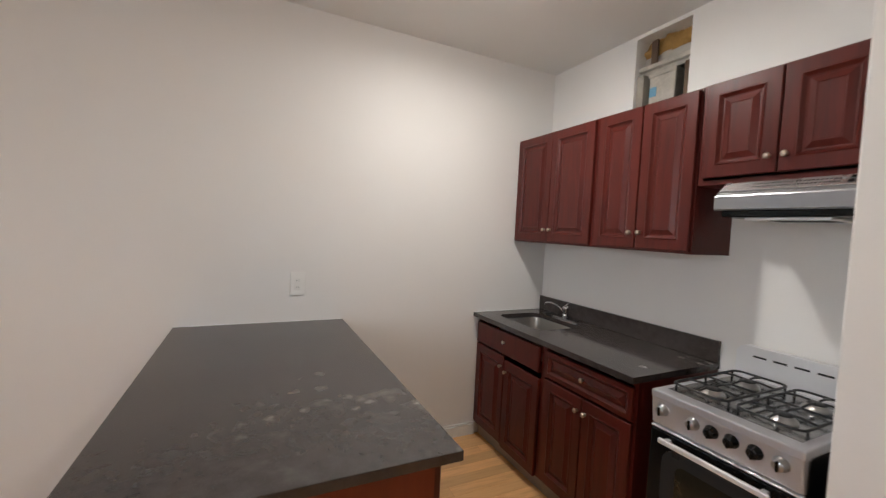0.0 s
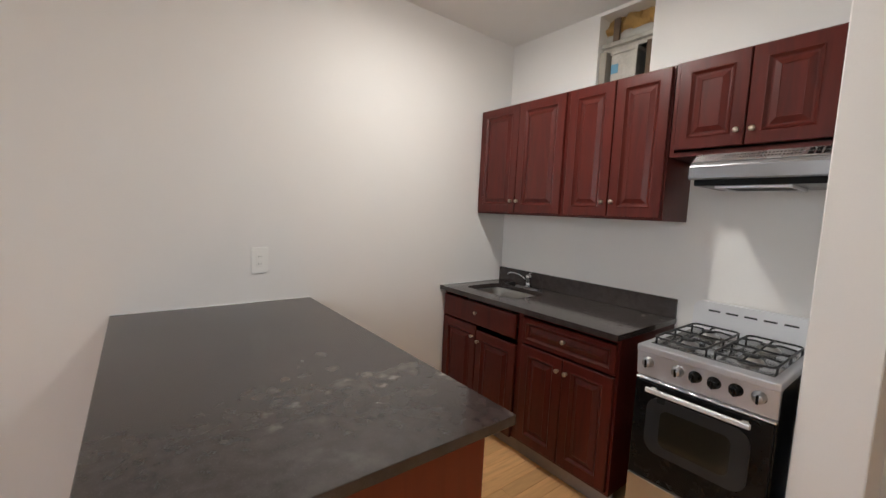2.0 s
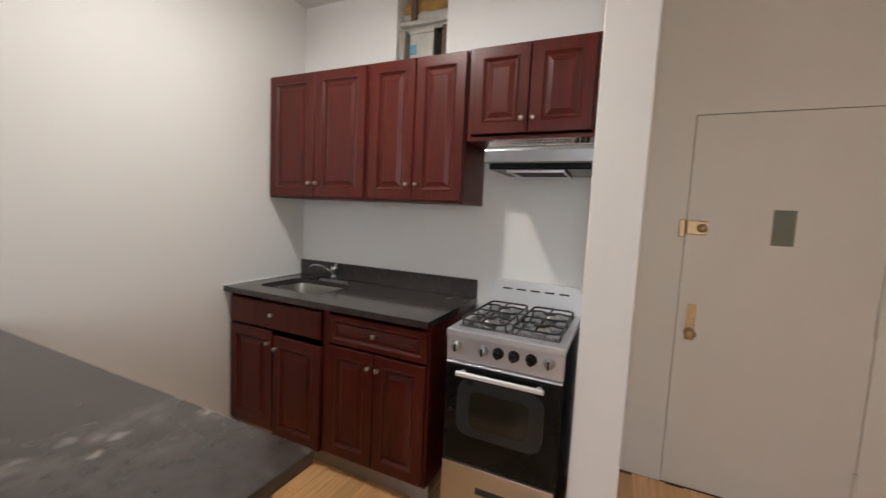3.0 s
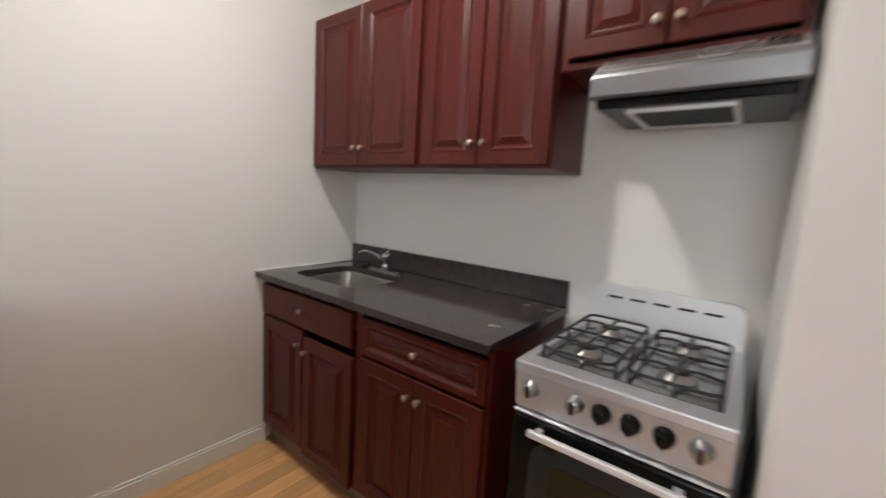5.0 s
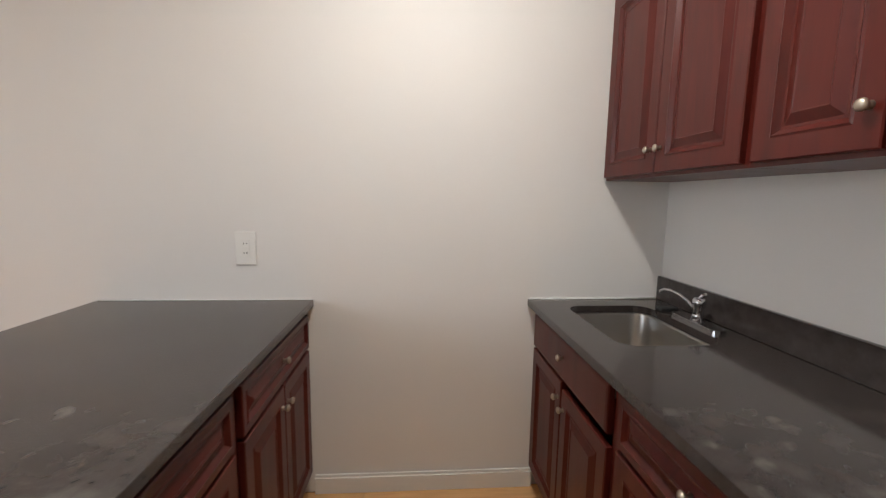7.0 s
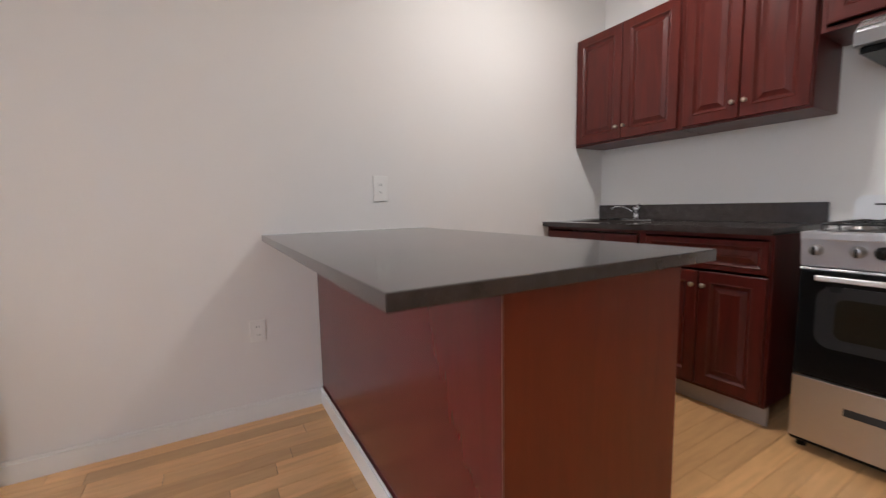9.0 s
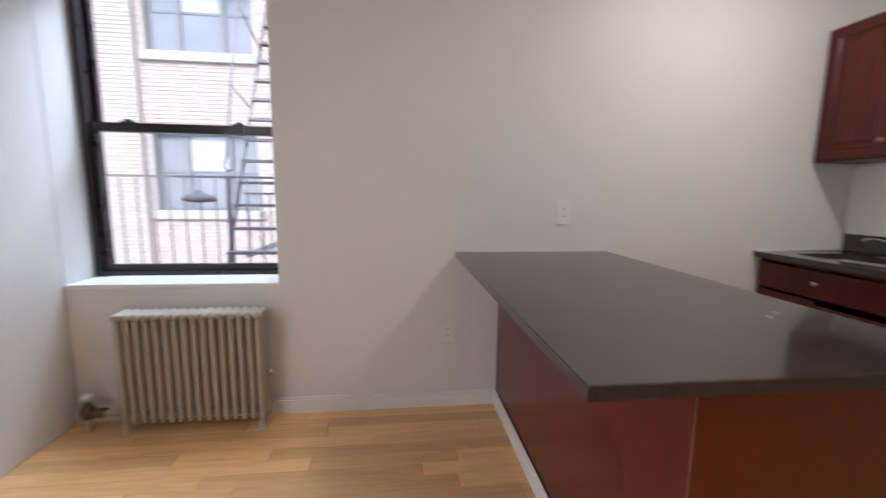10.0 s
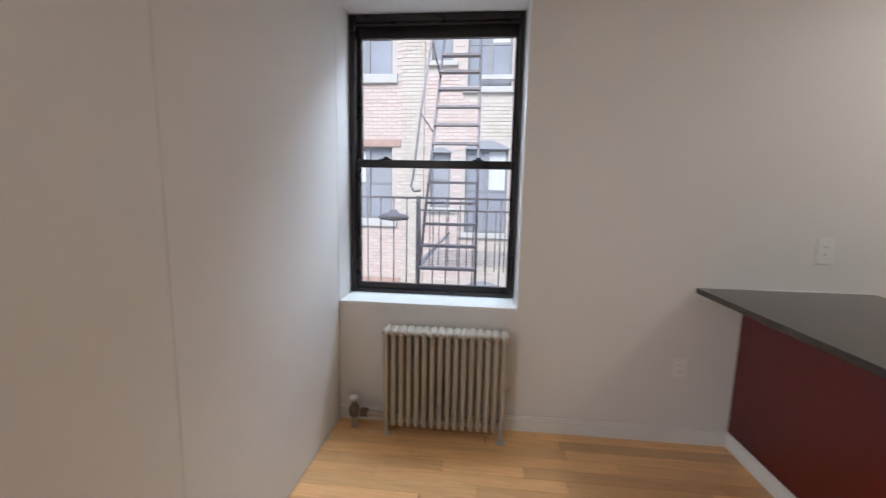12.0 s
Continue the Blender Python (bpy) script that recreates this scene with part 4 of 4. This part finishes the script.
def facade(name, x0, x1, z0, z1, holes, material, depth=0.35, y=0.0, label=""):
    """A wall slab with rectangular openings, made of pieces round them; holes: (x0, x1, z0, z1), one above another."""
    bm = bmesh.new()
    xs = sorted({x0, x1, *(h[0] for h in holes), *(h[1] for h in holes)})
    for a, b in zip(xs, xs[1:]):
        col = sorted((h for h in holes if h[0] <= a + 1e-6 and h[1] >= b - 1e-6), key=lambda h: h[2])
        z = z0
        for h in col:
            add_box(bm, a, b, y, y + depth, z + HZ, h[2] + HZ)
            z = h[3]
        add_box(bm, a, b, y, y + depth, z + HZ, z1 + HZ)
    return part(name, bm, material, house, label)


def far_window(x0, x1, z0, z1, lights, sill=0.09, lintel=None, curtain=True, y=0.0):
    """A window of the far house: frame, sash bars, panes and a pale curtain behind."""
    w = part("window", boxes((x0, x0 + 0.05, y + 0.12, y + 0.2, z0 + HZ, z1 + HZ), (x1 - 0.05, x1, y + 0.12, y + 0.2, z0 + HZ, z1 + HZ),
                             (x0 + 0.05, x1 - 0.05, y + 0.12, y + 0.2, z1 - 0.06 + HZ, z1 + HZ), (x0 + 0.05, x1 - 0.05, y + 0.12, y + 0.2, z0 + HZ, z0 + 0.05 + HZ)), M_FARFRAME, house)
    n = len(lights)
    xs = [x0 + 0.05]
    for f in lights:
        xs.append(xs[-1] + f * (x1 - x0 - 0.1))
    mid = (z0 + z1) / 2 + HZ
    for i in range(n):
        a, b = xs[i] + (0.05 if i else 0.0), xs[i + 1] - (0.05 if i < n - 1 else 0.0)
        if i:
            part("mullion", box(xs[i] - 0.05, xs[i] + 0.05, y + 0.11, y + 0.21, z0 + 0.05 + HZ, z1 - 0.06 + HZ), M_FARFRAME, w)
        part("meeting_rail", box(a, b, y + 0.135, y + 0.185, mid - 0.025, mid + 0.025), M_FARFRAME, w)
        part("pane", box(a, b, y + 0.15, y + 0.16, z0 + 0.05 + HZ, mid - 0.025), M_FARGLASS, w)
        part("pane", box(a, b, y + 0.165, y + 0.175, mid + 0.025, z1 - 0.06 + HZ), M_CURTAIN if curtain and i % 2 == n // 2 % 2 else M_FARGLASS, w)
    if sill:
        part("sill", box(x0 - 0.1, x1 + 0.12, y - 0.09, y + 0.12, z0 - sill * 2 + HZ, z0 + HZ, 0.01), M_STONE, w, "pale stone sill")
    if lintel:
        part("lintel", box(x0 - 0.16, x1 + 0.2, y - 0.03, y + 0.118, z1 + 0.01 + HZ, z1 + lintel + HZ, 0.006), M_LINTEL, w, "rust-red lintel")
    return w


def arched_head(x0, x1, z, rise):
    """A shallow arched board that closes the head of a far window."""
    pts = [(x0 - 0.02, z + HZ - 0.02)] + [(x0 - 0.02 + (x1 - x0 + 0.04) * i / 12, z + HZ + rise * math.sin(math.pi * i / 12)) for i in range(13)] + [(x1 + 0.02, z + HZ - 0.02)]
    return part("arched_head", extrude_profile(pts, -0.02, 0.02), M_FARHEAD, house, "grey arched window head")


BAYS = [(3.9 - 3.04 * k, k) for k in range(3)]
bay = [(-5.52, -3.56, z, z + 1.54) for z, k in BAYS]
small = [(-2.72, -2.28, z + 0.26, z + 1.46) for z, k in BAYS]
arch = [(-1.96, -1.05, z - 0.26, z + 1.54) for z, k in BAYS]
LOW, HIGH = -6.0, ROOF - 6.0
left_arch = [(-1.96, -1.70, h[2], h[3]) for h in arch]
right_arch = [(-1.70, -1.05, h[2], h[3]) for h in arch]
facade("wall", -5.66, -3.34, LOW, HIGH, bay, M_MORTAR, label="pink brick wall bay")
facade("wall", -13, -5.66, LOW, HIGH, [], M_MORTAR, y=-0.12, depth=0.47, label="whitewashed brick pier")
facade("wall", -3.34, -2.86, LOW, HIGH, [], M_MORTAR, y=-0.05, depth=0.4, label="whitewashed brick strip")
facade("wall", -2.86, -1.70, LOW, HIGH, small + left_arch, M_MORTAR, label="pink brick wall between the windows")
facade("wall", -1.70, 6, LOW, HIGH, right_arch, M_MORTAR, label="cream painted brick wall")


def courses(x0, x1, z0, z1, holes, material, y, label):
    """Bricks in running bond before a wall, left out over its openings."""
    r = random.Random(3)
    verts, faces = [], []
    row, z = 0, z0
    while z < z1:
        x = x0 - (0.105 if row % 2 else 0.0)
        while x < x1:
            a, b = max(x, x0), min(x + 0.2, x1)
            if b - a > 0.03 and not any(h[0] - 0.02 < b and h[1] + 0.02 > a and h[2] - 0.2 < z + 0.065 and h[3] + 0.17 > z for h in holes):
                d = y - 0.008 - 0.006 * r.random()
                n = len(verts)
                for yy, e in ((d, 0.003), (y + 0.002, 0.0)):
                    verts += [(a + e, yy, z + e + HZ), (b - e, yy, z + e + HZ), (b - e, yy, z + 0.065 - e + HZ), (a + e, yy, z + 0.065 - e + HZ)]
                faces += [(n, n + 1, n + 2, n + 3), (n + 1, n, n + 4, n + 5), (n + 2, n + 1, n + 5, n + 6), (n + 3, n + 2, n + 6, n + 7), (n, n + 3, n + 7, n + 4)]
            x += 0.21
        z += 0.075
        row += 1
    me = bpy.data.meshes.new("bricks")
    me.from_pydata(verts, [], faces)
    me.materials.append(material)
    ob = new("bricks", me)
    ob.parent = house
    return tagged(ob, label, kind="stuff")


courses(-5.66, -3.34, -0.8, HIGH, bay, M_BRICK, 0.0, "pink weathered bricks")
courses(-8.2, -5.66, -0.8, HIGH, [], M_PALEBRICK, -0.12, "whitewashed bricks")
courses(-3.34, -2.86, -0.8, HIGH, [], M_PALEBRICK, -0.05, "whitewashed bricks")
courses(-2.86, -1.70, -0.8, HIGH, small + left_arch, M_BRICK, 0.0, "pink weathered bricks")
courses(-1.70, 0.4, -0.8, HIGH, right_arch, M_PALEBRICK, 0.0, "cream painted bricks")
part("cornice", box(-13, 6, -0.35, 0.4, ROOF, ROOF + 0.4, 0.03), M_STONE, house)
part("roof", box(-13, 6, 0.0, 9.0, ROOF - 0.2, ROOF), M_STONE, house)
part("rear_wall", boxes((-13, 6, 8.7, 9.0, 0, ROOF - 0.2), (-13, -12.7, 0.36, 8.7, 0, ROOF - 0.2), (5.7, 6, 0.36, 8.7, 0, ROOF - 0.2)), M_MORTAR, house)
for h in bay:
    far_window(*h, (0.28, 0.44, 0.28), sill=0.09, lintel=0.16)
for h in small:
    far_window(*h, (1.0,), sill=0.05, curtain=False)
    arched_head(h[0], h[1], h[3], 0.09)
for h in arch:
    far_window(*h, (0.5, 0.5), sill=0.06)
    arched_head(h[0], h[1], h[3], 0.16)
part("band", box(-1.70, 6, -0.06, -0.0155, 3.78 + HZ, 3.88 + HZ, 0.01), M_STONE, house)
part("wall_plate", box(-6.66, -6.46, -0.15, -0.12, 2.85 + HZ, 3.2 + HZ, 0.01), M_LINTEL, house, "rusty iron wall plate")

# fire escape
fire = thing("fire_escape", pose(0, 0, 0), "dark iron fire escape with a railing and a steep ladder stair", "fire escape")
BZ = 0.36
deck = bmesh.new()
for i in range(24):
    y = OUT + 0.03 + i * 0.05
    add_box(deck, -3.6, -0.7, y, y + 0.028, BZ - 0.03, BZ)
for x in (-3.5, -2.4, -1.5, -0.8):
    add_box(deck, x, x + 0.04, OUT, 4.18, BZ - 0.07, BZ - 0.0305)
part("deck", deck, M_ESCAPE, fire)
for z in (1.36, 0.44):
    part("rail", box(-3.6, -0.7, 4.045, 4.065, z - 0.010, z + 0.010), M_ESCAPE, fire)
for i in range(23):
    x = -3.42 + i * 0.127
    part("picket", tube([(x, 4.055, BZ), (x, 4.055, 1.355)], 0.0065, 6), M_ESCAPE, fire)
for x in (-3.6, -2.17, -0.7):
    part("post", box(x - 0.016, x + 0.016, 4.04, 4.072, BZ, 1.375), M_ESCAPE, fire)
LAD = [(y, 1.124 + (y - 4.05) * 2.29) for y in (3.72, 5.02)]
for xa, xb in ((-2.145, -2.03), (-1.605, -1.64)):
    part("stile", tube([(xa, LAD[0][0], LAD[0][1] - 0.09), (xb, LAD[1][0], LAD[1][1])], 0.014, 6), M_ESCAPE, fire)
for i in range(13):
    z = 0.535 + i * 0.1965
    y = 4.05 + (z - 1.124) / 2.29
    f = (y - LAD[0][0]) / 1.3
    xa, xb = -2.145 + f * 0.115, -1.605 - f * 0.035
    part("tread", box(xa, xb, y - 0.045, y + 0.045, z - 0.018, z + 0.006), M_ESCAPE, fire)
part("handrail", tube([(-2.09, 4.3, 2.90), (-2.194, 4.3, 2.19), (-2.262, 4.28, 1.56), (-2.275, 4.25, 1.47), (-2.24, 4.22, 1.42), (-2.17, 4.15, 1.43)], 0.011, 8), M_ESCAPE, fire)
part("brace", tube([(-2.20, 4.3, 2.19), (-2.085, 4.42, 2.02)], 0.009, 6), M_ESCAPE, fire)
part("brace", tube([(-2.095, 4.3, 2.86), (-2.05, 4.7, 2.62)], 0.009, 6), M_ESCAPE, fire)
solid("railing_cap", lathe([(0.0, 0.055), (0.03, 0.052), (0.05, 0.032), (0.12, 0.022), (0.15, 0.004), (0.135, -0.014), (0.0, -0.024)], 24, pose(-2.40, 4.03, 1.17) @ Matrix.Diagonal((1.0, 0.3, 1.4, 1))), M_ESCAPE, "dark flattened metal plate fixed to the railing", "plate")
far = thing("landing", pose(0, 0, 0), "iron grating landing of the neighbouring fire escape", "landing")
g = bmesh.new()
for i in range(12):
    add_box(g, -2.3, -0.9, 4.75 + i * 0.11, 4.765 + i * 0.11, 0.60, 0.606)
part("grating", g, M_GRATE, far)
part("bracket", boxes((-2.3, -2.26, 4.7, FY - 0.1, 0.55, 0.60), (-0.94, -0.9, 4.7, FY - 0.1, 0.55, 0.60)), M_GRATE, far)
for i in range(13):
    x = -2.25 + i * 0.105
    part("picket", tube([(x, 4.74, 0.55), (x, 4.74, 1.22)], 0.006, 5), M_ESCAPE, far)
part("rail", box(-2.3, -0.9, 4.73, 4.75, 1.21, 1.23), M_ESCAPE, far)

# ---- floor strips ----
rnd = random.Random(7)
SW = 0.083
meshes = {}


def strip_mesh(length):
    key = round(length, 2)
    if key not in meshes:
        bm = box(0, key - 0.0012, 0.0007, SW - 0.0007, -0.006, 0.0, 0.0008)
        me = bpy.data.meshes.new("plank")
        bm.to_mesh(me)
        bm.free()
        me.materials.append(M_OAK)
        meshes[key] = me
    return meshes[key]


rest = bmesh.new()
y = NORTH - 0.004 - SW
while y > SOUTH - SW:
    x = WEST + 0.002 - rnd.random() * 0.5
    end_x = EAST + 0.2 if y > 0.5 else ENTRY
    while x < end_x:
        length = rnd.choice((0.42, 0.55, 0.68, 0.8, 0.95, 1.1, 1.3))
        a, b = max(x, WEST + 0.002), min(x + length, end_x - 0.002)
        if b - a > 0.03:
            if y > 0.30:
                p = new("plank", strip_mesh(b - a))
                p.location = (a, y, 0)
                p.parent = floor
            else:
                add_box(rest, a, b - 0.0012, y + 0.0007, y + SW - 0.0007, -0.006, 0.0)
        x += length
    y -= SW
tagged(part("planks", rest, M_OAK, floor), kind="stuff")
